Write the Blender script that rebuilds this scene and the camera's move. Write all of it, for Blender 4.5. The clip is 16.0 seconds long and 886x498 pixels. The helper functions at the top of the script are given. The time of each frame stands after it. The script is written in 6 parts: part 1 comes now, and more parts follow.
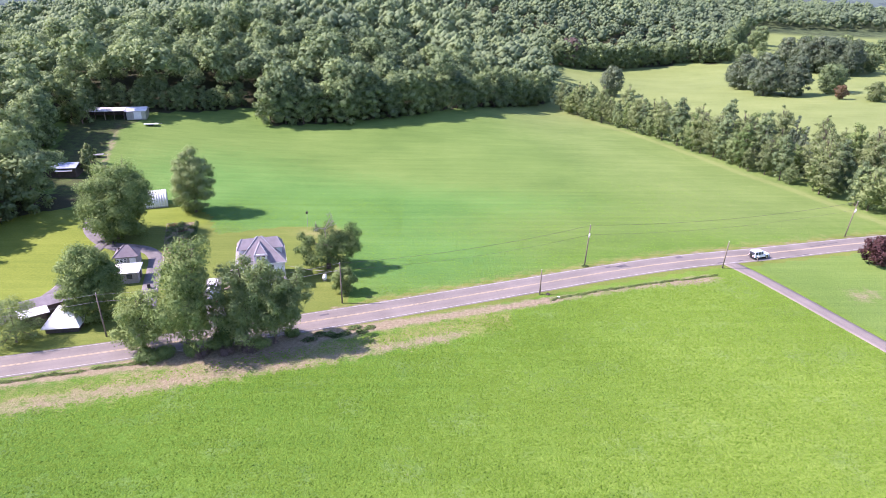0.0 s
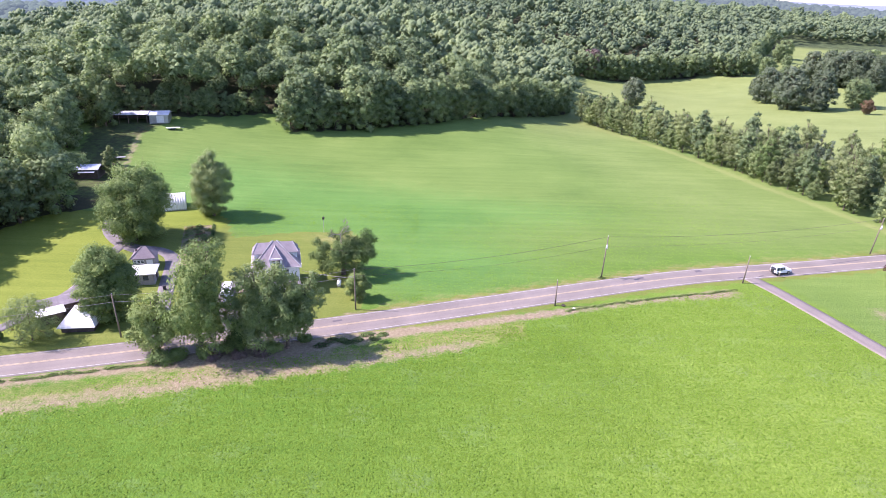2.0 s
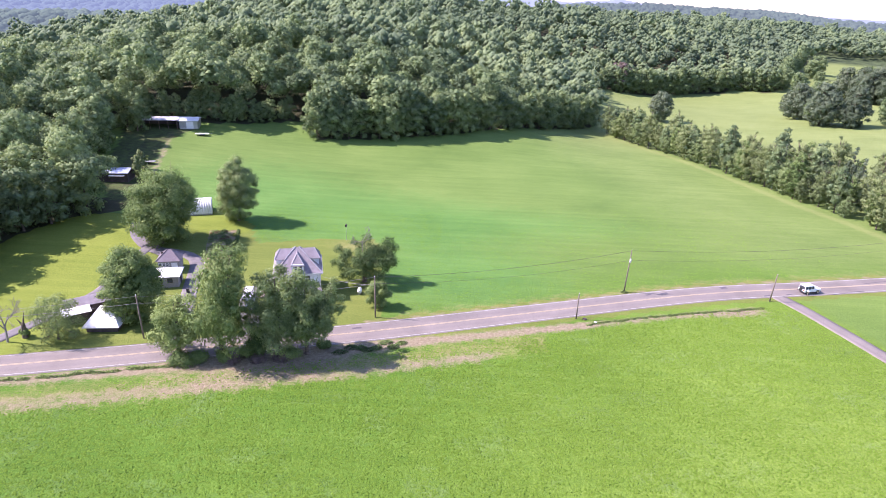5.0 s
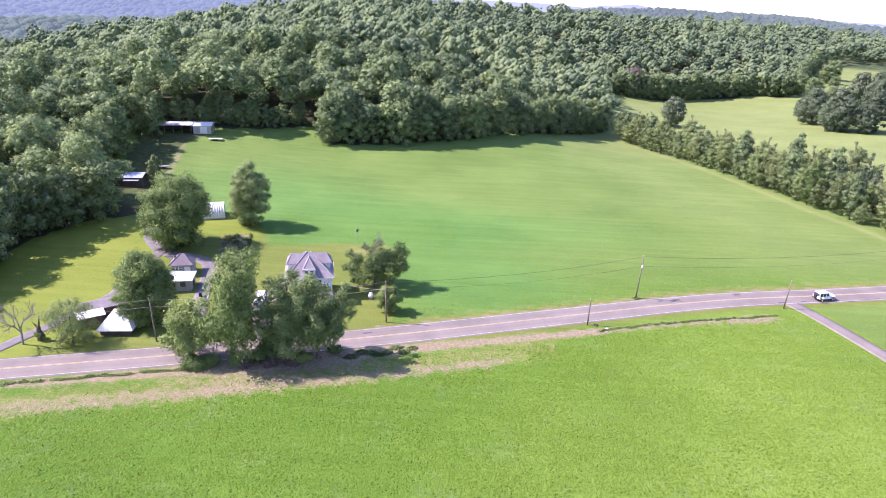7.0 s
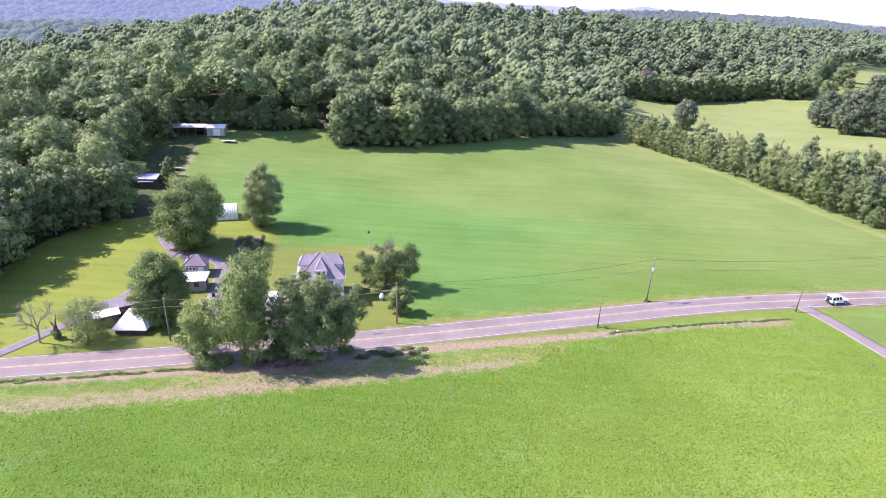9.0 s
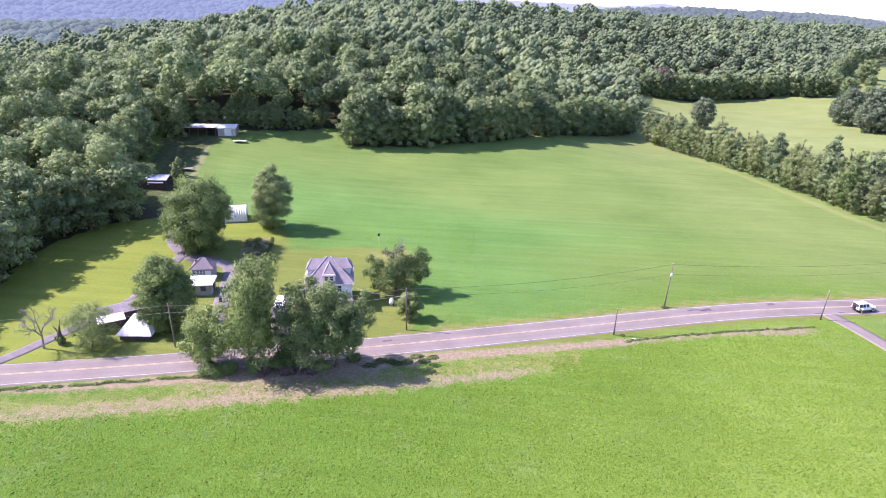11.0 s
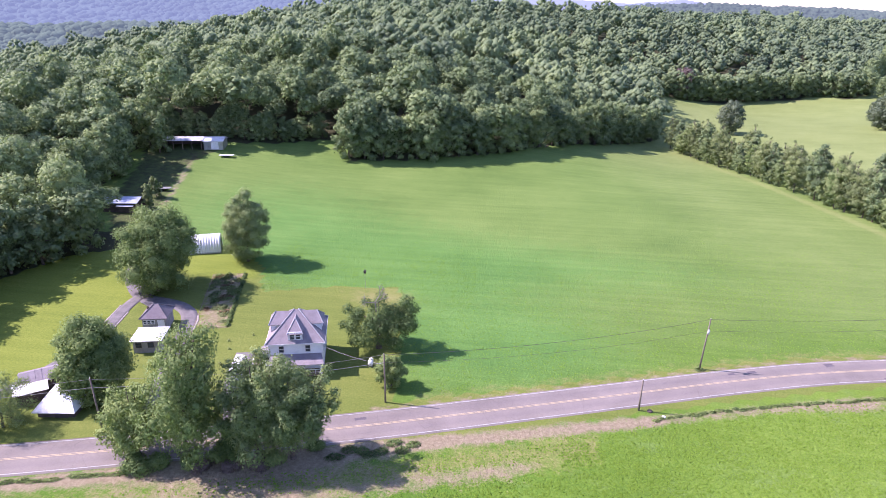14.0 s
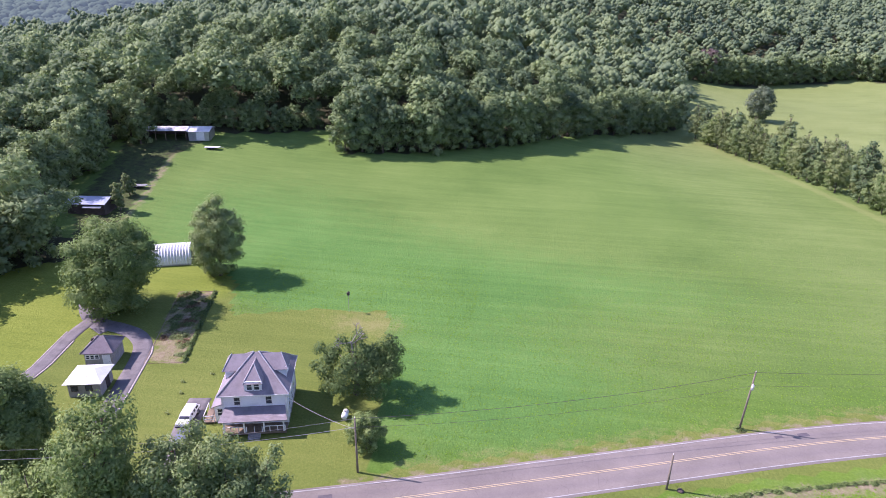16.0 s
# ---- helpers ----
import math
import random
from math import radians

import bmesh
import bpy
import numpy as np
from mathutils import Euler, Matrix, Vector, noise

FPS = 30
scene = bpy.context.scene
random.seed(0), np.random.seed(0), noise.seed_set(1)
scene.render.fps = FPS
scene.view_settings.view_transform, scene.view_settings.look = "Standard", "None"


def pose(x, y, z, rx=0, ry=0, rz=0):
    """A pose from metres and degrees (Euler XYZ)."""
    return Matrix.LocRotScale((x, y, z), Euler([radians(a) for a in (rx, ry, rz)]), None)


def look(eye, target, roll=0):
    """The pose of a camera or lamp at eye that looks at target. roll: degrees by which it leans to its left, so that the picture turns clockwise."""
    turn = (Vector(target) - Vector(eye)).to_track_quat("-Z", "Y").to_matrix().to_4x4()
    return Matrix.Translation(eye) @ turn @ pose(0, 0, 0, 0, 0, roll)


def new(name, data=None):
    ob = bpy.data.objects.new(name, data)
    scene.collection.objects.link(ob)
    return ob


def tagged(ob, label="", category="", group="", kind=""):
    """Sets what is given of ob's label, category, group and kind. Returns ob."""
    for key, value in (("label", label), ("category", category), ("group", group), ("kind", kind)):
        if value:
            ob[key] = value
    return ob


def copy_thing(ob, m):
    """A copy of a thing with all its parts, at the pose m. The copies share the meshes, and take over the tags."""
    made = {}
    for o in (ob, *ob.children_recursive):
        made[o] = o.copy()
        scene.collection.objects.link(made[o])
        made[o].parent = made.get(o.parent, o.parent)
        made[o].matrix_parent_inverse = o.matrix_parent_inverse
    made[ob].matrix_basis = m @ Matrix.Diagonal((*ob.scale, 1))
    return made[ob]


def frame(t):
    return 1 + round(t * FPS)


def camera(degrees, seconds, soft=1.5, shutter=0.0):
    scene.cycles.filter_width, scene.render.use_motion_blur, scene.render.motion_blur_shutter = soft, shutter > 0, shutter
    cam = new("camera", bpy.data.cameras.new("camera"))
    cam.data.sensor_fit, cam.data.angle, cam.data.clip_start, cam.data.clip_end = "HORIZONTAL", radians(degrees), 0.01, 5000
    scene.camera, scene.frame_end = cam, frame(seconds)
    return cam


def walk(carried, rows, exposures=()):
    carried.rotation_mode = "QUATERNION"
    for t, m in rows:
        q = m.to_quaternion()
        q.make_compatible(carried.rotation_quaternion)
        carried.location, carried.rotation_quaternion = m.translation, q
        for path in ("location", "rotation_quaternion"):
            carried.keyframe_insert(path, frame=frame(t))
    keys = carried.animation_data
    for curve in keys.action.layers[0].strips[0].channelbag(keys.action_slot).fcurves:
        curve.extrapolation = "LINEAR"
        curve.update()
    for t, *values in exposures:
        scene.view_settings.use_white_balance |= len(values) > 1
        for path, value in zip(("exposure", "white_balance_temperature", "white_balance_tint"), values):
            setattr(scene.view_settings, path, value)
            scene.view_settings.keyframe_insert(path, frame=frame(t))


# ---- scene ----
cam = camera(69.9, 16.0, 0.8)
PATH = [
    (0, (-2.565, -0.325, 55.296), (-2.505, 1.521, 54.53), 0.8),
    (1, (-2.19, 0.165, 54.921), (-2.146, 2.018, 54.169), 1.1),
    (2, (-2.129, 0.369, 54.849), (-2.124, 2.227, 54.108), 1.4),
    (3, (-1.829, 0.486, 54.8), (-1.849, 2.348, 54.07), 1.4),
    (4, (-1.813, 0.629, 54.701), (-1.857, 2.494, 53.98), 1.7),
    (6.5, (-1.819, 0.535, 54.54), (-1.916, 2.406, 53.839), 1.9),
    (7, (-1.797, 0.568, 54.712), (-1.901, 2.439, 54.013), 1.8),
    (7.5, (-1.817, 0.349, 54.871), (-1.929, 2.22, 54.174), 1.8),
    (8, (-1.816, 0.213, 54.799), (-1.935, 2.085, 54.105), 1.7),
    (8.5, (-1.801, 0.084, 54.755), (-1.932, 1.956, 54.062), 1.7),
    (9, (-1.827, -0.048, 54.81), (-1.964, 1.823, 54.117), 1.7),
    (11.5, (-1.461, 5.978, 54.77), (-1.655, 7.841, 54.069), 1.3),
    (12, (-1.172, 9.328, 54.89), (-1.382, 11.189, 54.187), 1.2),
    (12.5, (-0.615, 13.24, 54.904), (-0.84, 15.099, 54.2), 1.0),
    (13, (-0.121, 17.302, 55.093), (-0.344, 19.161, 54.39), 0.9),
    (13.5, (0.311, 21.689, 55.414), (0.085, 23.547, 54.711), 0.8),
    (14, (0.695, 26.233, 55.728), (0.46, 28.09, 55.024), 0.8),
    (14.5, (1.202, 30.969, 55.995), (0.952, 32.824, 55.291), 0.7),
    (15, (1.492, 35.823, 56.263), (1.227, 37.676, 55.559), 0.7),
    (15.5, (1.525, 40.85, 56.428), (1.253, 42.702, 55.724), 0.8),
    (16, (1.5, 45.957, 56.395), (1.226, 47.784, 55.629), 0.9),
]
walk(cam, [(t, look(eye, target, roll)) for t, eye, target, roll in PATH], [(0.0, 1.36, 6300, 40), (9.0, 1.36, 6250, 44), (12.5, 1.33, 6180, 46), (14.5, 1.16, 6150, 46), (16.0, 0.97, 6150, 43)])

# ---- world, sun, exposure ----
world = bpy.data.worlds.new("world")
scene.world = world
world.use_nodes = True
wn = world.node_tree
sky = wn.nodes.new("ShaderNodeTexSky")
sky.sky_type = "NISHITA"
sky.sun_disc = False
sky.sun_elevation = radians(45)
sky.sun_rotation = radians(273)
sky.air_density, sky.dust_density, sky.ozone_density = 1.0, 0.5, 3.0
wn.links.new(sky.outputs[0], wn.nodes["Background"].inputs[0])
wn.nodes["Background"].inputs[1].default_value = 0.135
sun = new("sun", bpy.data.lights.new("sun", "SUN"))
sun.data.energy, sun.data.angle, sun.data.color = 4.4, radians(0.55), (1.0, 0.94, 0.84)
sun.matrix_world = look((0, 0, 0), (1.0, -0.06, -1.01))


# ---- materials ----
def material(name, rough=0.8, metal=0.0, spec=0.3):
    m = bpy.data.materials.new(name)
    m.use_nodes = True
    b = m.node_tree.nodes["Principled BSDF"]
    b.inputs["Roughness"].default_value = rough
    b.inputs["Metallic"].default_value = metal
    b.inputs["Specular IOR Level"].default_value = spec
    return m, m.node_tree, b


def add(nt, kind, **inputs):
    n = nt.nodes.new(kind)
    for k, v in inputs.items():
        n.inputs[k.replace("_", " ")].default_value = v
    return n


def noise_of(nt, scale, detail=4.0, rough=0.55, vec=None):
    n = add(nt, "ShaderNodeTexNoise", Scale=scale, Detail=detail, Roughness=rough)
    if vec is None:
        vec = nt.nodes.new("ShaderNodeNewGeometry").outputs["Position"]
    nt.links.new(vec, n.inputs["Vector"])
    return n.outputs["Fac"]


def ramp(nt, fac, stops):
    r = nt.nodes.new("ShaderNodeValToRGB")
    while len(r.color_ramp.elements) < len(stops):
        r.color_ramp.elements.new(0.5)
    for e, (p, c) in zip(r.color_ramp.elements, stops):
        e.position, e.color = p, (*c, 1.0)
    nt.links.new(fac, r.inputs[0])
    return r.outputs[0]


def mixed(nt, fac, a, b, blend="MIX"):
    m = nt.nodes.new("ShaderNodeMix")
    m.data_type, m.blend_type = "RGBA", blend
    for s, v in ((m.inputs[0], fac), (m.inputs[6], a), (m.inputs[7], b)):
        if isinstance(v, (int, float)):
            s.default_value = v
        elif isinstance(v, tuple):
            s.default_value = (*v, 1.0)
        else:
            nt.links.new(v, s)
    return m.outputs[2]


def calc(nt, op, a, b=0.0, clamp=False):
    m = nt.nodes.new("ShaderNodeMath")
    m.operation, m.use_clamp = op, clamp
    for s, v in ((m.inputs[0], a), (m.inputs[1], b)):
        if isinstance(v, (int, float)):
            s.default_value = v
        else:
            nt.links.new(v, s)
    return m.outputs[0]


def bump(nt, b, height, strength=0.5, distance=0.1):
    n = add(nt, "ShaderNodeBump", Strength=strength, Distance=distance)
    nt.links.new(height, n.inputs["Height"])
    nt.links.new(n.outputs[0], b.inputs["Normal"])


def attr(nt, name):
    a = nt.nodes.new("ShaderNodeAttribute")
    a.attribute_name = name
    return a.outputs["Fac"]


def worn(name, base, dark, scale=2.0, fine=25.0, rough=0.8, metal=0.0, relief=0.3, spec=0.3, vary=0.0, local=True):
    """A surface of two tones: broad stains and fine grain, with a small relief."""
    m, nt, b = material(name, rough, metal, spec)
    tc = nt.nodes.new("ShaderNodeTexCoord").outputs["Object"] if local else None
    broad = noise_of(nt, scale, 5, 0.6, tc)
    grain = noise_of(nt, fine, 3, 0.6, tc)
    f = calc(nt, "ADD", calc(nt, "MULTIPLY", broad, 0.65), calc(nt, "MULTIPLY", grain, 0.35))
    col = ramp(nt, f, [(0.36, dark), (0.62, base)])
    if vary:
        rnd = nt.nodes.new("ShaderNodeObjectInfo").outputs["Random"]
        k = calc(nt, "ADD", calc(nt, "MULTIPLY", rnd, vary), 1.0 - vary / 2)
        g = nt.nodes.new("ShaderNodeCombineColor")
        for i in range(3):
            nt.links.new(k, g.inputs[i])
        col = mixed(nt, 1.0, col, g.outputs[0], "MULTIPLY")
    nt.links.new(col, b.inputs["Base Color"])
    bump(nt, b, grain, relief, 0.02)
    return m


def foliage(name, lo, mid, hi, through_light=0.25):
    """Leaves: each tree has its own tone, each leaf clump a little of its own."""
    m, nt, b = material(name, 0.72, 0.0, 0.14)
    isl = nt.nodes.new("ShaderNodeNewGeometry").outputs["Random Per Island"]
    f = calc(nt, "ADD", calc(nt, "MULTIPLY", attr(nt, "tint"), 0.68), calc(nt, "MULTIPLY", isl, 0.32))
    rnd = nt.nodes.new("ShaderNodeObjectInfo").outputs["Random"]
    f = calc(nt, "ADD", f, calc(nt, "MULTIPLY", calc(nt, "SUBTRACT", rnd, 0.5), 0.3))
    col = ramp(nt, f, [(0.1, lo), (0.5, mid), (0.92, hi)])
    nt.links.new(col, b.inputs["Base Color"])
    t = nt.nodes.new("ShaderNodeBsdfTranslucent")
    nt.links.new(mixed(nt, 1.0, col, (1.15, 1.25, 0.85), "MULTIPLY"), t.inputs[0])
    s = nt.nodes.new("ShaderNodeMixShader")
    s.inputs[0].default_value = through_light
    nt.links.new(b.outputs[0], s.inputs[1])
    nt.links.new(t.outputs[0], s.inputs[2])
    nt.links.new(s.outputs[0], nt.nodes["Material Output"].inputs[0])
    return m


LEAF = foliage("broad_leaves", (0.080, 0.126, 0.068), (0.152, 0.220, 0.104), (0.258, 0.338, 0.140), 0.24)
# Paler, bluer leaves for the farther hill: distance haze put into the colour.
LEAF_HAZED = foliage("hazed_hill_leaves", (0.102, 0.152, 0.092), (0.160, 0.228, 0.120), (0.230, 0.306, 0.146), 0.28)
LEAF_EDGE = foliage("edge_leaves", (0.080, 0.134, 0.050), (0.160, 0.236, 0.082), (0.280, 0.356, 0.128), 0.28)
LEAF_LIGHT = foliage("light_leaves", (0.118, 0.162, 0.080), (0.190, 0.246, 0.112), (0.290, 0.345, 0.160), 0.42)
LEAF_BLUE = foliage("silver_leaves", (0.106, 0.158, 0.070), (0.182, 0.252, 0.104), (0.288, 0.356, 0.152), 0.30)
NEEDLE = foliage("needles", (0.058, 0.088, 0.056), (0.100, 0.142, 0.088), (0.165, 0.214, 0.135), 0.3)
LEAF_RED = foliage("purple_leaves", (0.058, 0.026, 0.029), (0.095, 0.048, 0.047), (0.140, 0.080, 0.072), 0.25)
LEAF_RUST = foliage("dull_red_leaves", (0.110, 0.085, 0.082), (0.160, 0.122, 0.116), (0.215, 0.168, 0.155), 0.35)
LEAF_BROWN = foliage("rusty_leaves", (0.150, 0.104, 0.062), (0.225, 0.160, 0.098), (0.310, 0.232, 0.145), 0.35)
CROP = foliage("crop_leaves", (0.070, 0.156, 0.015), (0.105, 0.215, 0.022), (0.158, 0.275, 0.036), 0.4)
BARK = worn("bark", (0.16, 0.13, 0.10), (0.06, 0.048, 0.038), 3.0, 18.0, 0.95, relief=0.7)
DEADWOOD = worn("grey_dead_wood", (0.34, 0.31, 0.28), (0.16, 0.14, 0.125), 3.0, 20.0, 0.9, relief=0.5)
POLEWOOD = worn("weathered_pole_wood", (0.22, 0.185, 0.15), (0.12, 0.1, 0.08), 1.5, 22.0, 0.9, relief=0.5)
ASPHALT_LANE = worn("lane_asphalt", (0.180, 0.170, 0.172), (0.112, 0.106, 0.108), 0.6, 9.0, 0.9, relief=0.3)
PAINT_WHITE = worn("road_paint_white", (0.46, 0.46, 0.45), (0.24, 0.23, 0.22), 1.2, 14.0, 0.7)
PAINT_YELLOW = worn("road_paint_yellow", (0.50, 0.40, 0.25), (0.42, 0.335, 0.22), 1.2, 14.0, 0.7)


def road_material():
    m, nt, b = material("road_asphalt", 0.85, 0.0, 0.25)
    f = calc(nt, "ADD", calc(nt, "MULTIPLY", noise_of(nt, 0.18, 5), 0.6), calc(nt, "MULTIPLY", noise_of(nt, 4.0, 4, 0.7), 0.4))
    col = ramp(nt, f, [(0.33, (0.150, 0.134, 0.118)), (0.5, (0.192, 0.172, 0.152)), (0.68, (0.235, 0.210, 0.186))])
    tracks = attr(nt, "lane")
    col = mixed(nt, calc(nt, "MULTIPLY", tracks, 0.35), col, (0.129, 0.115, 0.123))
    cracks = add(nt, "ShaderNodeTexVoronoi", Scale=0.35)
    cracks.feature = "DISTANCE_TO_EDGE"
    nt.links.new(nt.nodes.new("ShaderNodeNewGeometry").outputs["Position"], cracks.inputs["Vector"])
    c = calc(nt, "LESS_THAN", cracks.outputs["Distance"], 0.005)
    col = mixed(nt, calc(nt, "MULTIPLY", c, 0.28), col, (0.076, 0.066, 0.071))
    nt.links.new(col, b.inputs["Base Color"])
    bump(nt, b, noise_of(nt, 14.0, 3), 0.3, 0.02)
    return m


ROAD = road_material()


def ground_material():
    """Crop, lawn, bare soil and yard; which is where comes from the sheet's own masks, frayed by noise."""
    m, nt, b = material("ground_cover", 0.9, 0.0, 0.12)
    fray = calc(nt, "SUBTRACT", calc(nt, "ADD", calc(nt, "MULTIPLY", noise_of(nt, 0.5, 6, 0.65), 0.6), calc(nt, "MULTIPLY", noise_of(nt, 3.0, 4, 0.6), 0.4)), 0.5)

    def mask(name, soft=6.0, amount=1.6):
        v = calc(nt, "ADD", attr(nt, name), calc(nt, "MULTIPLY", fray, amount))
        return calc(nt, "ADD", calc(nt, "MULTIPLY", calc(nt, "SUBTRACT", v, 0.5), soft), 0.5, True)

    fine = noise_of(nt, 2.6, 5, 0.7)
    broad = noise_of(nt, 0.035, 5, 0.6)
    # sown rows, seen as faint lines across the field
    row = nt.nodes.new("ShaderNodeMapping")
    row.inputs["Rotation"].default_value = (0, 0, radians(-19))
    row.inputs["Scale"].default_value = (0.02, 0.55, 1.0)
    nt.links.new(nt.nodes.new("ShaderNodeNewGeometry").outputs["Position"], row.inputs["Vector"])
    rows = noise_of(nt, 1.0, 3, 0.6, row.outputs[0])
    f = calc(nt, "ADD", calc(nt, "ADD", calc(nt, "MULTIPLY", fine, 0.45), calc(nt, "MULTIPLY", broad, 0.33)), calc(nt, "MULTIPLY", rows, 0.22))
    near = ramp(nt, f, [(0.36, (0.048, 0.118, 0.012)), (0.5, (0.070, 0.158, 0.017)), (0.64, (0.102, 0.200, 0.026))])
    # Yellower, brighter crop tone; the sunlit sheen is part of this colour.
    yellow_sheen = ramp(nt, f, [(0.36, (0.096, 0.166, 0.022)), (0.5, (0.140, 0.228, 0.033)), (0.64, (0.190, 0.282, 0.050))])
    near = mixed(nt, mask("yellow_sheen", 1.0, 1.5), near, yellow_sheen)
    weedy = ramp(nt, f, [(0.36, (0.085, 0.150, 0.050)), (0.64, (0.170, 0.240, 0.110))])
    spots = calc(nt, "MULTIPLY", calc(nt, "SUBTRACT", noise_of(nt, 0.11, 7, 0.75), 0.52), 4.0, True)
    near = mixed(nt, calc(nt, "MULTIPLY", spots, 0.55), near, weedy)
    back = ramp(nt, f, [(0.36, (0.072, 0.136, 0.030)), (0.5, (0.114, 0.192, 0.045)), (0.64, (0.160, 0.238, 0.064))])
    dry = ramp(nt, f, [(0.36, (0.128, 0.176, 0.054)), (0.5, (0.175, 0.228, 0.074)), (0.64, (0.222, 0.272, 0.098))])
    lush = ramp(nt, f, [(0.36, (0.054, 0.142, 0.030)), (0.5, (0.086, 0.198, 0.044)), (0.64, (0.124, 0.250, 0.062))])
    lawn = ramp(nt, f, [(0.36, (0.086, 0.126, 0.024)), (0.5, (0.130, 0.172, 0.036)), (0.64, (0.184, 0.216, 0.056))])
    straw = ramp(nt, f, [(0.36, (0.147, 0.161, 0.049)), (0.64, (0.252, 0.252, 0.098))])
    soil = ramp(nt, noise_of(nt, 1.7, 6, 0.7), [(0.3, (0.165, 0.135, 0.085)), (0.55, (0.25, 0.212, 0.138)), (0.75, (0.32, 0.28, 0.19))])
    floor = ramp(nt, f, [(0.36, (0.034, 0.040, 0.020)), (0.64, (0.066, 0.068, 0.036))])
    col = mixed(nt, attr(nt, "back"), near, back)
    col = mixed(nt, mask("dry", 1.6, 0.8), col, dry)
    col = mixed(nt, mask("lush", 2.0, 1.2), col, lush)
    col = mixed(nt, mask("lawn", 6.0, 0.3), col, lawn)
    pasture = ramp(nt, f, [(0.36, (0.110, 0.160, 0.024)), (0.5, (0.160, 0.212, 0.034)), (0.64, (0.215, 0.262, 0.052))])
    col = mixed(nt, mask("pasture", 3.0, 0.5), col, pasture)
    col = mixed(nt, mask("straw", 2.0, 1.8), col, straw)
    col = mixed(nt, mask("soil", 2.2, 1.9), col, soil)
    col = mixed(nt, mask("woods_and_shade", 3.0, 0.8), col, floor)
    canopy = ramp(nt, noise_of(nt, 0.09, 5, 0.7), [(0.36, (0.032, 0.05, 0.022)), (0.64, (0.085, 0.12, 0.052))])
    col = mixed(nt, attr(nt, "canopy"), col, canopy)
    nt.links.new(col, b.inputs["Base Color"])
    rough = calc(nt, "ADD", noise_of(nt, 1.6, 5, 0.7), calc(nt, "MULTIPLY", noise_of(nt, 7.0, 3, 0.6), 0.5))
    bump(nt, b, rough, 0.8, 0.25)
    return m


GROUND = ground_material()


# ---- helpers of this scene ----
def sm(v, a, b):
    u = np.clip((v - a) / (b - a), 0, 1)
    return u * u * (3 - 2 * u)


CENTRE = [(-700, -130), (-140, 64.5), (-78.4, 82), (-52.2, 89.6), (-17.6, 100.7), (0, 107.1), (22, 115.1), (37.5, 120.8), (54, 126), (70.6, 129.4), (87, 133.3), (99, 136.3), (180, 154), (420, 205), (1500, 420)]
_rx = np.arange(-700, 1500, 1.0)
_ry = np.interp(_rx, *zip(*CENTRE))
_ry = np.convolve(np.pad(_ry, 8, mode="edge"), np.ones(17) / 17, "valid")


def road_y(x):
    return np.interp(x, _rx, _ry)


HILLS = [
    (-100, 270, 110, 0.5),
    (-50, 350, 110, 8.0),
    (-90, 460, 160, 18.7),
    (-110, 620, 220, 19.9),
    (0, 780, 240, 29.2),
    (180, 980, 260, 18.9),
    (380, 1100, 300, 21.7),
    (60, 360, 90, -12.3),
    (130, 430, 130, -4.4),
    (-190, 290, 110, 7.2),
    (-140, 200, 80, 2.7),
    (250, 600, 180, -4.2),
    (150, 560, 110, -14.6),
    (-330, 380, 170, -2.2),
    (30, 560, 150, -12.1),
    (-60, 220, 80, -3.5),
    (60, 240, 90, -0.2),
    (480, 760, 250, -8.7),
    (-500, 620, 280, -10.0),
    (-420, 700, 190, 9.5),
    (-260, 760, 170, 7.0),
    (620, 1000, 260, 10.0),
    (-850, 1000, 330, -14.0),
    (-220, 560, 160, 2.0),
    (-320, 850, 260, 11.0),
    (60, 880, 160, -3.6),
    (-700, 400, 300, -18.4),
    (-200, 400, 120, -2.0),
]


def ground_z(x, y):
    x, y = np.asarray(x, float), np.asarray(y, float)
    z = np.zeros(np.broadcast(x, y).shape)
    for cx, cy, s, hgt in HILLS:
        z = z + hgt * np.exp(-((x - cx) ** 2 + (y - cy) ** 2) / s ** 2)
    z = z * sm(y - road_y(x), 14, 105)
    return z


def gz(x, y):
    return float(ground_z(x, y))


def inside(x, y, poly):
    """Which points lie in the polygon."""
    x, y = np.asarray(x, float), np.asarray(y, float)
    res = np.zeros(x.shape, bool)
    for (ax, ay), (bx, by) in zip(poly, poly[1:] + poly[:1]):
        if ay != by:
            res ^= ((ay > y) != (by > y)) & (x < (bx - ax) * (y - ay) / (by - ay) + ax)
    return res


def mesh_of(name, verts, faces, mat=None, smooth=False):
    """A mesh from arrays: verts (n, 3), faces (m, k)."""
    verts, faces = np.asarray(verts, np.float32), np.asarray(faces, np.int32)
    me = bpy.data.meshes.new(name)
    k = faces.shape[1]
    me.vertices.add(len(verts)), me.loops.add(faces.size), me.polygons.add(len(faces))
    me.vertices.foreach_set("co", verts.ravel())
    me.loops.foreach_set("vertex_index", faces.ravel())
    me.polygons.foreach_set("loop_start", np.arange(0, faces.size, k, dtype=np.int32))
    me.polygons.foreach_set("use_smooth", np.full(len(faces), smooth))
    me.update(calc_edges=True)
    if mat:
        me.materials.append(mat)
    return me


def floats(me, name, values):
    a = me.attributes.new(name, "FLOAT", "POINT")
    a.data.foreach_set("value", np.asarray(values, np.float32))


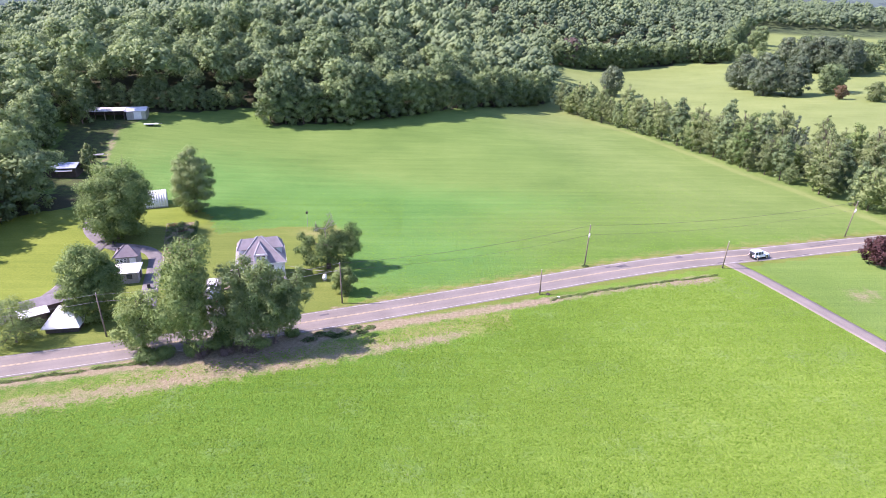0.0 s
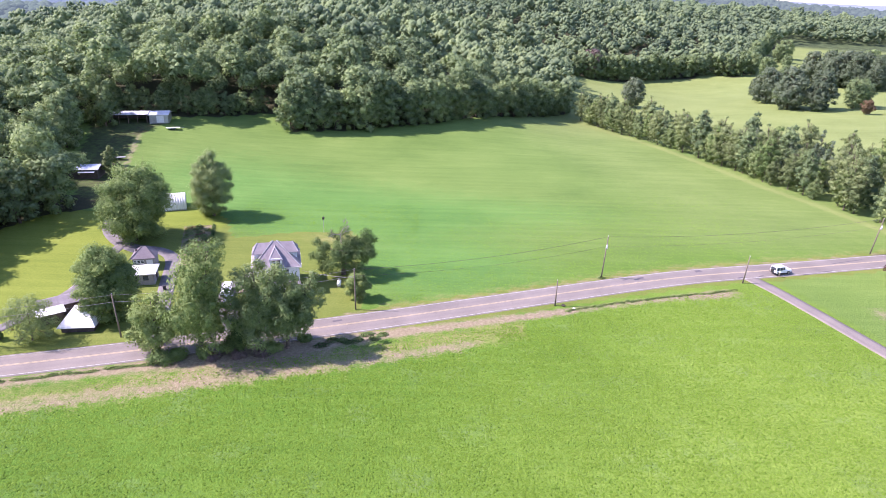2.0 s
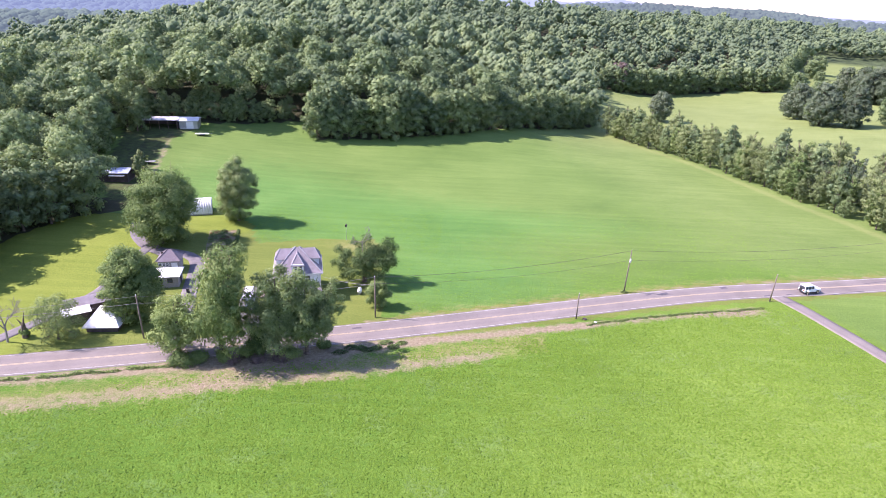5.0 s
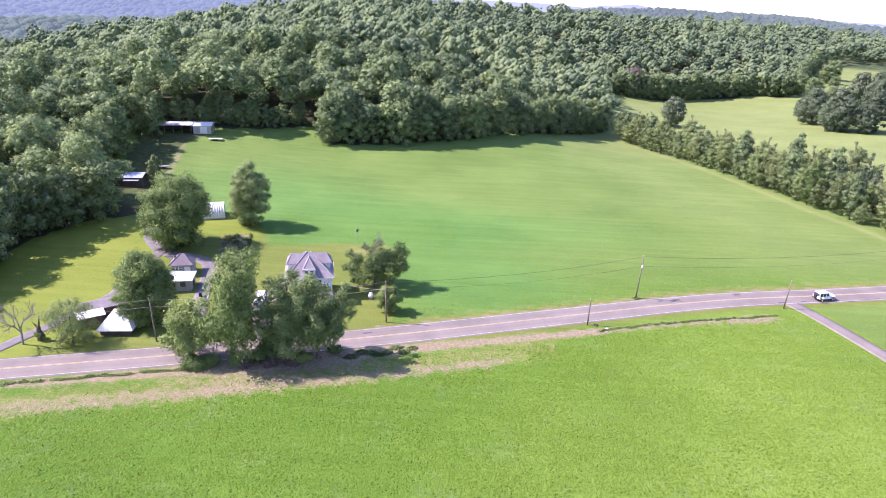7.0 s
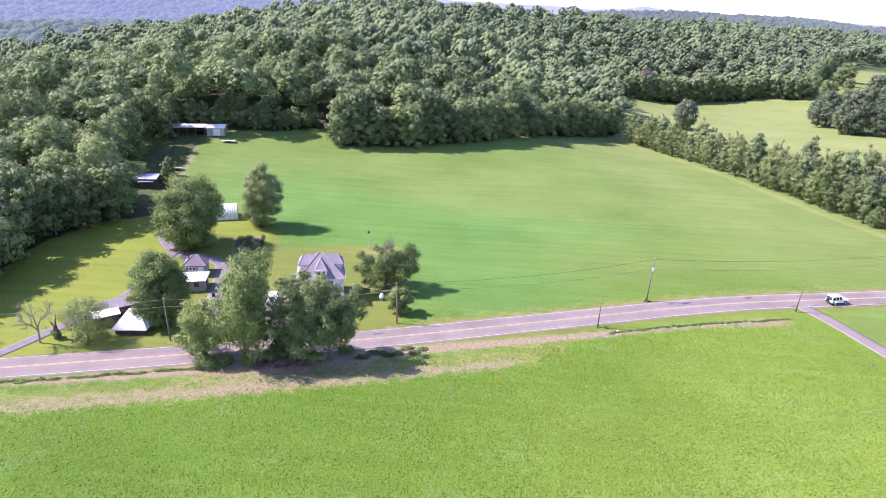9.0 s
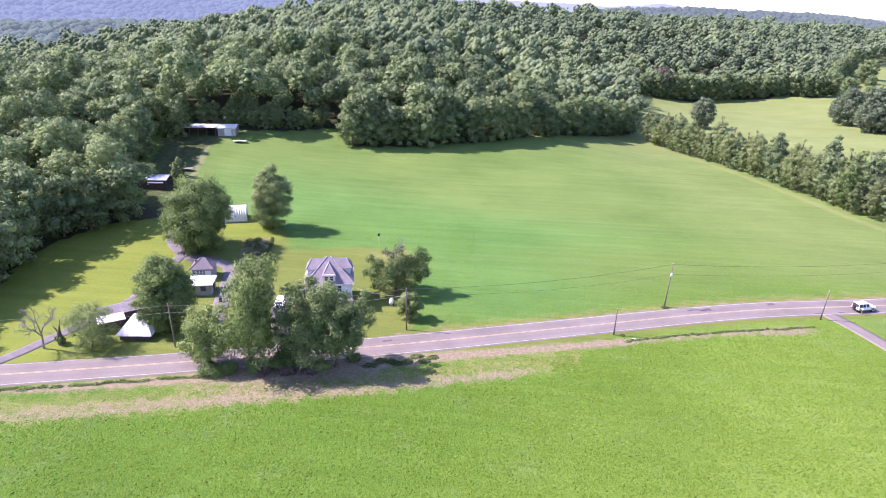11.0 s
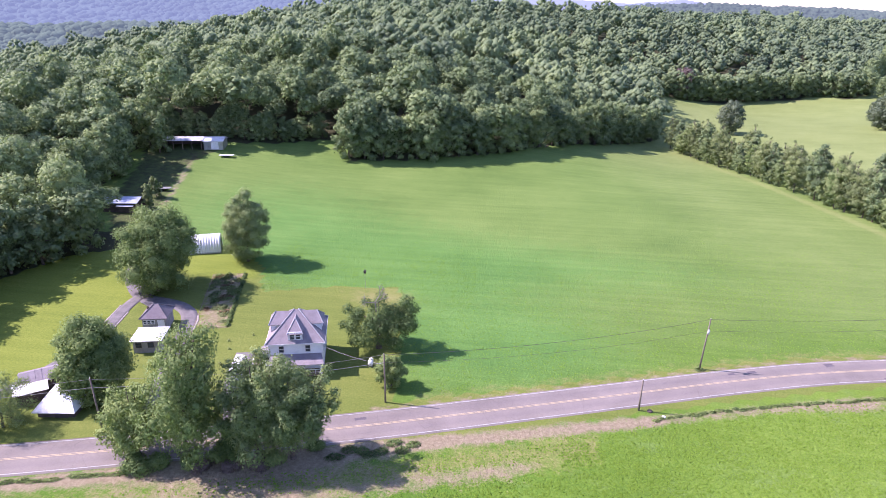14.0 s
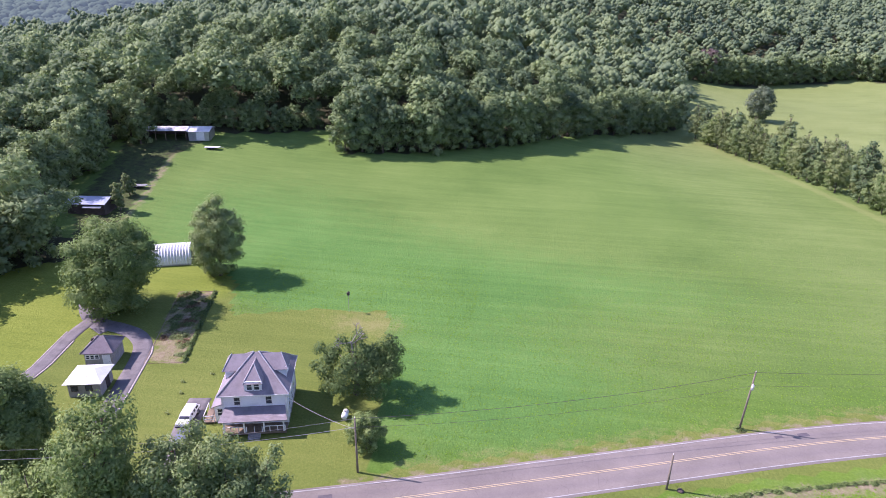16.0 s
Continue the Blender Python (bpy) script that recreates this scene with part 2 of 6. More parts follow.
def part(name, bm, mat, parent=None, label="", smooth=False):
    """Links a bmesh as one mesh object under a thing or under a part."""
    me = bpy.data.meshes.new(name)
    for f in bm.faces:
        f.smooth = smooth
    bm.to_mesh(me)
    bm.free()
    me.materials.append(mat)
    ob = new(name, me)
    if parent:
        ob.parent = parent
    return tagged(ob, label)


def box(bm, x0, x1, y0, y1, z0, z1, bevel=0.0):
    m = Matrix.LocRotScale(((x0 + x1) / 2, (y0 + y1) / 2, (z0 + z1) / 2), None, (abs(x1 - x0), abs(y1 - y0), abs(z1 - z0)))
    vs = bmesh.ops.create_cube(bm, size=1.0, matrix=m)["verts"]
    if bevel:
        es = list({e for v in vs for e in v.link_edges})
        bmesh.ops.bevel(bm, geom=es, offset=bevel, segments=2, affect="EDGES", profile=0.5)


def boxes(*spans, bevel=0.0):
    bm = bmesh.new()
    for s in spans:
        box(bm, *s, bevel=bevel)
    return bm


def rod(bm, a, b, r0, r1=None, n=8):
    """A tapered round bar from a to b."""
    a, b = Vector(a), Vector(b)
    r1 = r0 if r1 is None else r1
    q = (b - a).to_track_quat("Z", "Y").to_matrix().to_4x4()
    m = Matrix.Translation((a + b) / 2) @ q
    bmesh.ops.create_cone(bm, cap_ends=True, segments=n, radius1=r0, radius2=max(r1, 1e-4), depth=(b - a).length, matrix=m)


def slab(bm, pts, thick):
    """A flat panel of the given corners, thickened downwards along its normal."""
    vs = [Vector(p) for p in pts]
    n = (vs[1] - vs[0]).cross(vs[-1] - vs[0]).normalized() * thick
    top = [bm.verts.new(v) for v in vs]
    low = [bm.verts.new(v - n) for v in vs]
    bm.faces.new(top)
    bm.faces.new(low[::-1])
    for i in range(len(vs)):
        j = (i + 1) % len(vs)
        bm.faces.new((top[j], top[i], low[i], low[j]))


def thing(name, x, y, turn=0.0, label="", category="", group="", kind="", z=None):
    ob = new(name)
    ob.matrix_basis = pose(x, y, gz(x, y) if z is None else z, 0, 0, turn)
    return tagged(ob, label, category, group, kind)


# ---- ground ----
WOODS = [(-60, 242), (-38, 249), (-8, 268), (34, 318), (68, 366), (74, 400), (92, 536), (104, 549), (180, 570), (228, 586), (264, 576), (284, 620), (312, 672), (356, 745), (430, 830), (760, 860), (1100, 1500),
         (-330, 1300), (-960, 1250), (-1050, 700), (-700, 300), (-400, 95), (-104, 88), (-104, 112), (-109, 130), (-107, 142), (-102, 152), (-94, 157), (-95, 162), (-109, 168), (-119, 174), (-121, 184), (-126, 203), (-132, 222),
         (-134, 228), (-136, 240), (-106, 247), (-90, 251), (-76, 259), (-68, 262)]
LAWN = [(-100, 60), (-108, 110), (-110, 140), (-100, 155), (-88, 157), (-80, 160), (-70, 163), (-62, 159), (-57, 154), (-52, 141.6), (-39, 146.5), (-24, 148.5), (-22.4, 142), (-15.3, 100), (-40, 90), (-70, 80)]
YARD = [(-95, 160), (-104, 168), (-115, 184), (-127, 222), (-136, 240), (-106, 244), (-108, 232), (-110, 220), (-103, 197), (-96, 174), (-90, 160)]
GARDEN = [(-58.2, 124.2), (-52.4, 125.6), (-59.5, 150), (-66, 148.5)]


def spread(fine_lo, fine_hi, step, lo, hi, growth):
    mid = list(np.arange(fine_lo, fine_hi + step / 2, step))
    up, s = [mid[-1]], step
    while up[-1] < hi:
        s *= growth
        up.append(up[-1] + s)
    down, s = [mid[0]], step
    while down[-1] > lo:
        s *= growth
        down.append(down[-1] - s)
    return np.array(down[:0:-1] + mid + up[1:])


def near_line(x, y, pts):
    """Distance to a line through the points."""
    d = np.full(np.shape(x), 1e9)
    for (ax, ay), (bx, by) in zip(pts, pts[1:]):
        u = np.clip(((x - ax) * (bx - ax) + (y - ay) * (by - ay)) / ((bx - ax) ** 2 + (by - ay) ** 2), 0, 1)
        d = np.minimum(d, np.hypot(x - ax - u * (bx - ax), y - ay - u * (by - ay)))
    return d


def build_ground():
    xs = spread(-125, 125, 1.45, -4800, 4800, 1.11)
    ys = spread(50, 215, 1.4, -2500, 4900, 1.045)
    X, Y = np.meshgrid(xs, ys)
    x, y = X.ravel(), Y.ravel()
    z = ground_z(x, y)
    nx, ny = len(xs), len(ys)
    i = (np.arange(ny - 1)[:, None] * nx + np.arange(nx - 1)).ravel()
    me = mesh_of("ground", np.stack([x, y, z], 1), np.stack([i, i + 1, i + nx + 1, i + nx], 1), GROUND, True)
    off = (road_y(x) - y) * 0.945          # towards the camera's side of the road
    front = off > 0
    floats(me, "back", np.maximum(sm(-off, -5, 25), front * sm(x - (69 + (119 - y) * 0.29), 0, 2) * 0.8))
    lawn = inside(x, y, LAWN) & (off < 3)
    floats(me, "lawn", np.where(lawn, 1.0, np.where((np.abs(off) < 5.2) & (x > -20), 0.8, 0.0)))
    floats(me, "pasture", lawn * np.maximum(1 - sm(x, -80, -68), sm(y, 140, 152) * (1 - sm(x, -60, -50)) * 0.8))
    # lush crop right of the house, dry mown straw by the verges
    floats(me, "lush", 0.5 * np.exp(-((x + 25) / 45) ** 2 - ((y - 172) / 24) ** 2) + 0.85 * np.exp(-((x + 5) / 30) ** 2 - ((y - 128) / 20) ** 2) + 0.55 * np.exp(-((x + 70) / 40) ** 2 - ((y - 190) / 35) ** 2) + 0.4 * np.exp(-((x - 25) / 40) ** 2 - ((y - 165) / 16) ** 2) + 1.0 * np.exp(-((x + 34) / 26) ** 2 - ((y - 157) / 11) ** 2))
    straw = 0.40 * np.exp(-((off + 5.6) / 1.8) ** 2) * (x > -14) + 0.56 * np.exp(-((off - 10.5) / 5) ** 2) * (x < 14) * front
    straw += 0.65 * np.exp(-((x + 27) / 9) ** 2 - ((y - 143) / 5) ** 2) + 0.30 * np.exp(-((x + 15) / 70) ** 2 - ((y - 320) / 60) ** 2)
    floats(me, "straw", straw)
    d1 = 4.9 + 3.2 * sm(x, -30, 50)
    soil = 0.86 * np.exp(-((off - d1) / 1.5) ** 2) * sm(x, -100, -60) * (1 - sm(x, 54, 62)) * (0.72 + 0.35 * (x < 24))
    soil += 0.58 * np.exp(-((off - 13 - 0.02 * x) / 2.3) ** 2) * (1 - sm(x, 2, 8))
    soil += 0.85 * np.exp(-((x + 31) / 16) ** 2 - ((off - 7.0) / 3.4) ** 2)
    soil += 0.5 * np.exp(-((x - 84) / 5) ** 2 - ((off - 22) / 4) ** 2)
    soil += 0.5 * np.exp(-((x - 54) / 7) ** 2 - ((off - 9.6) / 1.5) ** 2)
    soil += 0.62 * inside(x, y, GARDEN)
    soil += 0.65 * np.exp(-(near_line(x, y, [(-92, 165), (-97, 176), (-102, 196), (-109, 219), (-113, 232)]) / 1.3) ** 2)
    soil += 0.7 * np.exp(-((off + 3.9) / 0.5) ** 2) * (x > -20)
    floats(me, "soil", soil)
    # Rises to the right: sun sheen on the crop put into the colour.
    floats(me, "yellow_sheen", front * np.clip(sm(x, -40, 70) * 0.75 + 0.25 * sm(y - 0.3 * x, 90, 50), 0, 1))
    floats(me, "dry", 0.6 * sm(x + 0.25 * (y - 200), 108, 124) * sm(y, 140, 200) + 0.3 * sm(x, 20, 60) * sm(y, 250, 330) + 0.38 * sm(x + 0.3 * (y - 150), 26, 90) * sm(y, 108, 150)
           + 0.7 * np.exp(-(near_line(x, y, [(68, 349), (81, 291), (92, 236), (101, 198), (108, 180), (117, 149)]) / 1.3) ** 2))
    # The yard takes the dark floor tone too: tree shade put into its colour.
    woods_and_shade = np.maximum(inside(x, y, WOODS).astype(float), 0.58 * inside(x, y, YARD))
    woods_and_shade = np.maximum(woods_and_shade, (np.hypot(x, y) > 1000) * (y > 400))
    floats(me, "woods_and_shade", woods_and_shade)
    floats(me, "canopy", sm(np.hypot(x, y), 700, 800) * (y > 300) * ((x < 100) | (y > 800)))
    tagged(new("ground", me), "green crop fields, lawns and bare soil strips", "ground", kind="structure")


build_ground()


def ribbon(name, pts, width, lift, mat, label, sides=6, step=1.0, parent=None, kind="structure", category="road", crown=0.0):
    """A strip along a line of points, laid on the ground, with its edges turned down."""
    p = np.array(pts, float)
    s = np.r_[0, np.cumsum(np.hypot(*np.diff(p, axis=0).T))]
    t = np.arange(0, s[-1], step)
    c = np.stack([np.interp(t, s, p[:, 0]), np.interp(t, s, p[:, 1])], 1)
    k = max(3, int(6 / step)) | 1
    if len(c) > 3 * k:
        pad = np.pad(c, ((k // 2, k // 2), (0, 0)), mode="reflect", reflect_type="odd")
        c = np.stack([np.convolve(pad[:, a], np.ones(k) / k, "valid") for a in (0, 1)], 1)
    d = np.gradient(c, axis=0)
    d /= np.hypot(d[:, 0], d[:, 1])[:, None]
    n = np.stack([-d[:, 1], d[:, 0]], 1)
    u = np.r_[-1.04, np.linspace(-1, 1, sides + 1), 1.04]
    P = c[:, None] + n[:, None] * (u * width / 2)[None, :, None]
    z = ground_z(P[..., 0], P[..., 1]) + lift + crown * (1 - u ** 2)
    z[:, 0] -= lift + 0.12
    z[:, -1] -= lift + 0.12
    V = np.concatenate([P, z[..., None]], 2).reshape(-1, 3)
    m, q = len(c), len(u)
    i = (np.arange(m - 1)[:, None] * q + np.arange(q - 1)).ravel()
    me = mesh_of(name, V, np.stack([i, i + q, i + q + 1, i + 1], 1), mat, True)
    floats(me, "lane", np.tile(np.exp(-((np.abs(u) - 0.45) / 0.16) ** 2), m))
    ob = new(name, me)
    if parent:
        ob.parent = parent
    return tagged(ob, label, category if not parent else "", kind=kind if not parent else "")


ROADLINE = [(x, float(road_y(x))) for x in np.arange(-400, 420, 4.0)]


def beside(off, x0, x1):
    """A line that runs beside the road's middle, off metres to its far side."""
    return [(x - off * 0.33, float(road_y(x)) + off * 0.945) for x in np.arange(x0, x1, 2.0)]


road = ribbon("road", ROADLINE, 6.9, 0.05, ROAD, "weathered pinkish grey two-lane asphalt road", 12, 1.0, crown=0.05)
for off, w, mat, nm in ((3.05, 0.13, PAINT_WHITE, "edge_line"), (-3.05, 0.13, PAINT_WHITE, "edge_line"), (0.13, 0.1, PAINT_YELLOW, "centre_line"), (-0.13, 0.1, PAINT_YELLOW, "centre_line")):
    ribbon(nm, beside(off, -390, 410), w, 0.064 + 0.05 * (1 - (off / 3.45) ** 2), mat, "", 1, 1.0, parent=road)
ribbon("side_lane", [(63.6, 126.6), (66.8, 119.5), (70.2, 108.5), (75.4, 90), (80.5, 70), (88, 42), (96, 10)], 3.3, 0.06, ROAD, "narrow grey asphalt lane meeting the road", 4)
farm_lane = ribbon("farm_lane", [(-82.5, 84.5), (-80.6, 87.8), (-79.4, 92), (-77.4, 97), (-75.9, 101), (-74.4, 106), (-73.2, 113), (-73.4, 120), (-74.8, 127), (-75.6, 132), (-75.2, 136.5)], 2.5, 0.06, ASPHALT_LANE, "long curved asphalt lane past white-roofed sheds", 4)
house_drive = ribbon("house_drive", [(-49.5, 93.5), (-52, 101), (-54.3, 107.5), (-56.2, 113), (-57.8, 118.5), (-59.2, 123.5), (-60.6, 128), (-63.2, 131.6), (-67, 133.4), (-71.5, 134.2), (-75, 134.6)], 3.0, 0.055, ASPHALT_LANE, "grey asphalt drive curving behind two sheds", 4)
KERB = worn("pale_edging", (0.40, 0.36, 0.33), (0.20, 0.18, 0.17), 2.5, 14.0, 0.9)
ribbon("pale_edge", [(-54.6, 112), (-56.2, 118.0), (-57.6, 123), (-58.9, 127.6), (-60.2, 130)], 0.28, 0.075, KERB, "pale worn drive edge", 1, 1.0, parent=house_drive)
ribbon("pale_edge", [(-74.6, 112), (-74.8, 120), (-76.1, 127), (-76.9, 131.5)], 0.25, 0.08, KERB, "pale worn lane edge", 1, 1.0, parent=farm_lane)
ribbon("pale_edge", [(-72.2, 117.5), (-72.3, 121), (-73.2, 126), (-73.8, 129)], 0.3, 0.08, KERB, "pale worn lane edge", 1, 1.0, parent=farm_lane)
ribbon("yard_track", [(-70, 132.5), (-76, 136), (-82, 143), (-86, 152), (-90, 164)], 3.4, 0.05, ASPHALT_LANE, "worn grey track up to the farm yard", 4)
ribbon("parking_drive", [(-38.0, 97.5), (-40.4, 103), (-43.2, 109), (-44.9, 117.5)], 3.2, 0.055, ASPHALT_LANE, "short asphalt parking drive beside the house", 4)


# ---- trees ----
def lobes_of(rng, height, radius, base, n=9, wild=0.0):
    """Round masses of a crown, uneven in size and reach: (x, y, z, r)."""
    out = []
    n = int(n * 1.9)
    lop = rng.uniform(-0.12, 0.12, 2) * radius
    for k in range(n):
        a = 6.283 * (k * 0.618 + rng.uniform(0, 0.2))
        v = (k + 0.5) / n
        w = radius * (0.62 + 0.38 * math.sin(min(1.0, v / 0.42) * 1.57)) if v < 0.42 else radius * math.sqrt(max(0.03, 1 - ((v - 0.42) / 0.62) ** 2))
        r = radius * rng.uniform(0.2 - 0.05 * wild, 0.36 - 0.03 * wild)
        d = max(0, w - r * 0.8) * rng.uniform(0.78 - 0.1 * wild, 1.12 + 0.16 * wild)
        z = base + r * 0.5 + v * (height - base - r * 1.3) + rng.uniform(-0.05, 0.05) * height
        out.append((d * math.cos(a) + lop[0] * v, d * math.sin(a) + lop[1] * v, z, r))
    for u, k in ((0.25, 0.5), (0.5, 0.56), (0.75, 0.4)):
        out.append((lop[0] * u, lop[1] * u, base + (height - base) * u, radius * k))
    return np.array(out)


def soft_normals(p, masses, heart, jitter):
    """Normals of leaves that follow the round masses they sit on and the crown as a whole."""
    a = p - masses
    a /= np.linalg.norm(a, axis=1)[:, None] + 1e-6
    b = p - np.asarray(heart)
    b /= np.linalg.norm(b, axis=1)[:, None] + 1e-6
    n = 0.62 * a + 0.30 * b + np.array([0, 0, 0.12]) + jitter
    return n / (np.linalg.norm(n, axis=1)[:, None] + 1e-6)


def heart_of(lobes):
    """The middle of a crown, a little below its mean height."""
    w = lobes[:, 3:] ** 2
    c = (lobes[:, :3] * w).sum(0) / w.sum()
    return c - np.array([0, 0, 0.12 * (lobes[:, 2].max() - lobes[:, 2].min())])


def plume_lobes(seed, height, radius, base, limbs_n, taper):
    """Leafy masses strung along rising limbs, which end at an uneven outline, and a low skirt: (x, y, z, r)."""
    rng = np.random.default_rng(seed + 900)
    out = []
    for k in range(limbs_n):
        v = (k + 0.5) / limbs_n
        a = 2.4 * k + rng.uniform(-0.3, 0.3)
        el = 1.5 * (1 - v) ** 0.8 - 0.12
        z0 = base + (height - base) * (0.12 + 0.34 * (1 - v))
        z1 = base + (height - base) * np.clip(0.40 + 0.64 * math.sin(el) * rng.uniform(0.86, 1.03), 0.1, 0.98)
        w = radius * math.cos(el) ** 0.6 * rng.uniform(0.86, 1.14) * (1 - taper * (z1 / height))
        for u in (0.3, 0.5, 0.68, 0.84, 0.98):
            r = radius * rng.uniform(0.2, 0.3) * (1.15 - 0.5 * u)
            sway = rng.normal(scale=0.07 * radius, size=3)
            out.append((w * u * math.cos(a) + sway[0], w * u * math.sin(a) + sway[1], z0 + (z1 - r * 0.8 - z0) * u ** 1.1 + sway[2], r))
        for u in ((0.4, 0.8) if k % 3 == 0 else (0.45,)):
            r = radius * rng.uniform(0.17, 0.28)
            d, q = radius * u * rng.uniform(0.75, 1.05), a + rng.uniform(0.2, 0.9)
            out.append((d * math.cos(q), d * math.sin(q), base + r * 0.5 + rng.uniform(0.06, 0.36) * (height - base), r))
    for u in (0.2, 0.42, 0.62):
        out.append((0, 0, base + (height - base) * u, radius * 0.4 * (1 - 0.4 * u)))
    return np.array(out)


def oval_lobes(seed, height, radius, base, n, rough, top=1.0):
    """Leafy masses over an uneven upright oval, down to its foot; top below 1 narrows the crown upwards: (x, y, z, r)."""
    rng = np.random.default_rng(seed + 700)
    half = (height - base) / 2
    out = [(0, 0, base + half * u, radius * k) for u, k in ((0.6, 0.5), (1.0, 0.55), (1.4, 0.42))]
    for k in range(n):
        c = 1 - 2 * (k + 0.5) / n
        a = 2.4 * k + rng.uniform(-0.25, 0.25)
        r = radius * rng.uniform(0.13, 0.33)
        d = rng.uniform(1 - 1.3 * rough, 1 + rough)
        w = math.sqrt(max(0.0, 1 - c * c)) * (1.0 + (top - 1.0) * max(0.0, c)) * (radius - 0.7 * r) * d
        out.append((w * math.cos(a), w * math.sin(a), max(base + 0.5 * r, base + half + c * (half - 0.75 * r) * d), r))
    return np.array(out)


def leaf_cloud(rng, lobes, n, size, loose=0.2, droop=0.0, jitter=0.3):
    """Small leaf clumps over the round masses, facing outwards and up more or less. Returns corners, triangles, which mass each is on and normals."""
    w = lobes[:, 3] ** 2
    i = rng.choice(len(lobes), int(n * 1.7), p=w / w.sum())
    d = rng.normal(size=(len(i), 3))
    d /= np.linalg.norm(d, axis=1)[:, None]
    keep = d[:, 2] > -0.8
    i, d = i[keep], d[keep]
    p = lobes[i, :3] + d * (lobes[i, 3] * rng.normal(0.95, loose, len(i)))[:, None] * np.array([1, 1, 0.88])
    hid = np.zeros(len(p), bool)
    for c in lobes:
        hid |= np.linalg.norm(p - c[:3], axis=1) < c[3] * 0.66
    p, d, i = p[~hid][:n], d[~hid][:n], i[~hid][:n]
    nrm = d + rng.normal(scale=0.36, size=d.shape) + np.array([0, 0, 0.45])
    nrm /= np.linalg.norm(nrm, axis=1)[:, None]
    a = np.cross(nrm, rng.normal(size=d.shape))
    a /= np.linalg.norm(a, axis=1)[:, None] + 1e-9
    b = np.cross(nrm, a)
    s = size * rng.uniform(0.55, 1.45, len(p))[:, None]
    v = np.stack([p + a * s, p - a * s * 0.55 + b * s * 0.75, p - a * s * 0.5 - b * s * 0.7], 1)
    v[:, 0, 2] -= droop * s[:, 0]
    soft = soft_normals(p, lobes[i, :3], heart_of(lobes), rng.normal(scale=jitter, size=p.shape))
    return v.reshape(-1, 3), np.arange(len(p) * 3).reshape(-1, 3), np.repeat(i, 3), np.repeat(soft, 3, 0)


_ico = bmesh.new()
bmesh.ops.create_icosphere(_ico, subdivisions=1, radius=1.0)
ICO_V = np.array([v.co[:] for v in _ico.verts])
_ico.verts.ensure_lookup_table()
ICO_F = np.array([[v.index for v in f.verts] for f in _ico.faces])
OCT_V = np.array([(1, 0, 0), (-1, 0, 0), (0, 1, 0), (0, -1, 0), (0, 0, 1), (0, 0, -1)], float)
OCT_F = np.array([(0, 2, 4), (2, 1, 4), (1, 3, 4), (3, 0, 4), (2, 0, 5), (1, 2, 5), (3, 1, 5), (0, 3, 5)])
_ico.free()


def cores(lobes, k=0.8, solid=None):
    """The dense inner masses under the leaves."""
    v, f = solid or (ICO_V, ICO_F)
    V = [v * c[3] * k * np.array([1, 1, 0.88]) + c[:3] for c in lobes]
    F = [f + i * len(v) for i in range(len(lobes))]
    N = [soft_normals(x, c[None, :3], heart_of(lobes), 0.0) for x, c in zip(V, lobes)]
    return np.concatenate(V), np.concatenate(F), np.concatenate(N)


def leafy(name, v, f, n, mat):
    """A mesh of leaves with normals of their own."""
    me = mesh_of(name, v, f, mat, True)
    me.normals_split_custom_set_from_vertices(np.asarray(n, np.float32))
    return me


def joined(*pairs):
    V, F, o = [], [], 0
    for v, f in pairs:
        V.append(v), F.append(f + o)
        o += len(v)
    return np.concatenate(V), np.concatenate(F)


def limbs(bm, rng, lobes, base, trunk_r, n=7, r_end=0.05):
    """A trunk with limbs that reach into the crown's masses."""
    top = lobes[:, 2].max()
    fork = Vector((rng.uniform(-0.2, 0.2), rng.uniform(-0.2, 0.2), base))
    rod(bm, (0, 0, -0.3), (0, 0, 0.5), trunk_r * 1.5, trunk_r * 1.05, 9)
    rod(bm, (0, 0, 0.45), fork, trunk_r * 1.05, trunk_r * 0.8, 9)
    crown = fork + Vector((0, 0, (top - base) * 0.5))
    rod(bm, fork, crown, trunk_r * 0.8, trunk_r * 0.4, 8)
    rod(bm, crown, (crown.x, crown.y, top * 0.96), trunk_r * 0.4, r_end, 6)
    for c in lobes[:n]:
        a = fork.lerp(crown, rng.uniform(0, 0.8))
        e = Vector(c[:3])
        m = a.lerp(e, 0.5) + Vector((0, 0, -0.06 * (e - a).length))
        rod(bm, a, m, trunk_r * 0.42, trunk_r * 0.26, 6)
        rod(bm, m, e, trunk_r * 0.26, r_end, 5)
        for _ in range(3):
            q = e + Vector(rng.normal(size=3)) * c[3] * 0.6
            rod(bm, m.lerp(e, 0.6), q, r_end * 1.4, r_end * 0.5, 4)


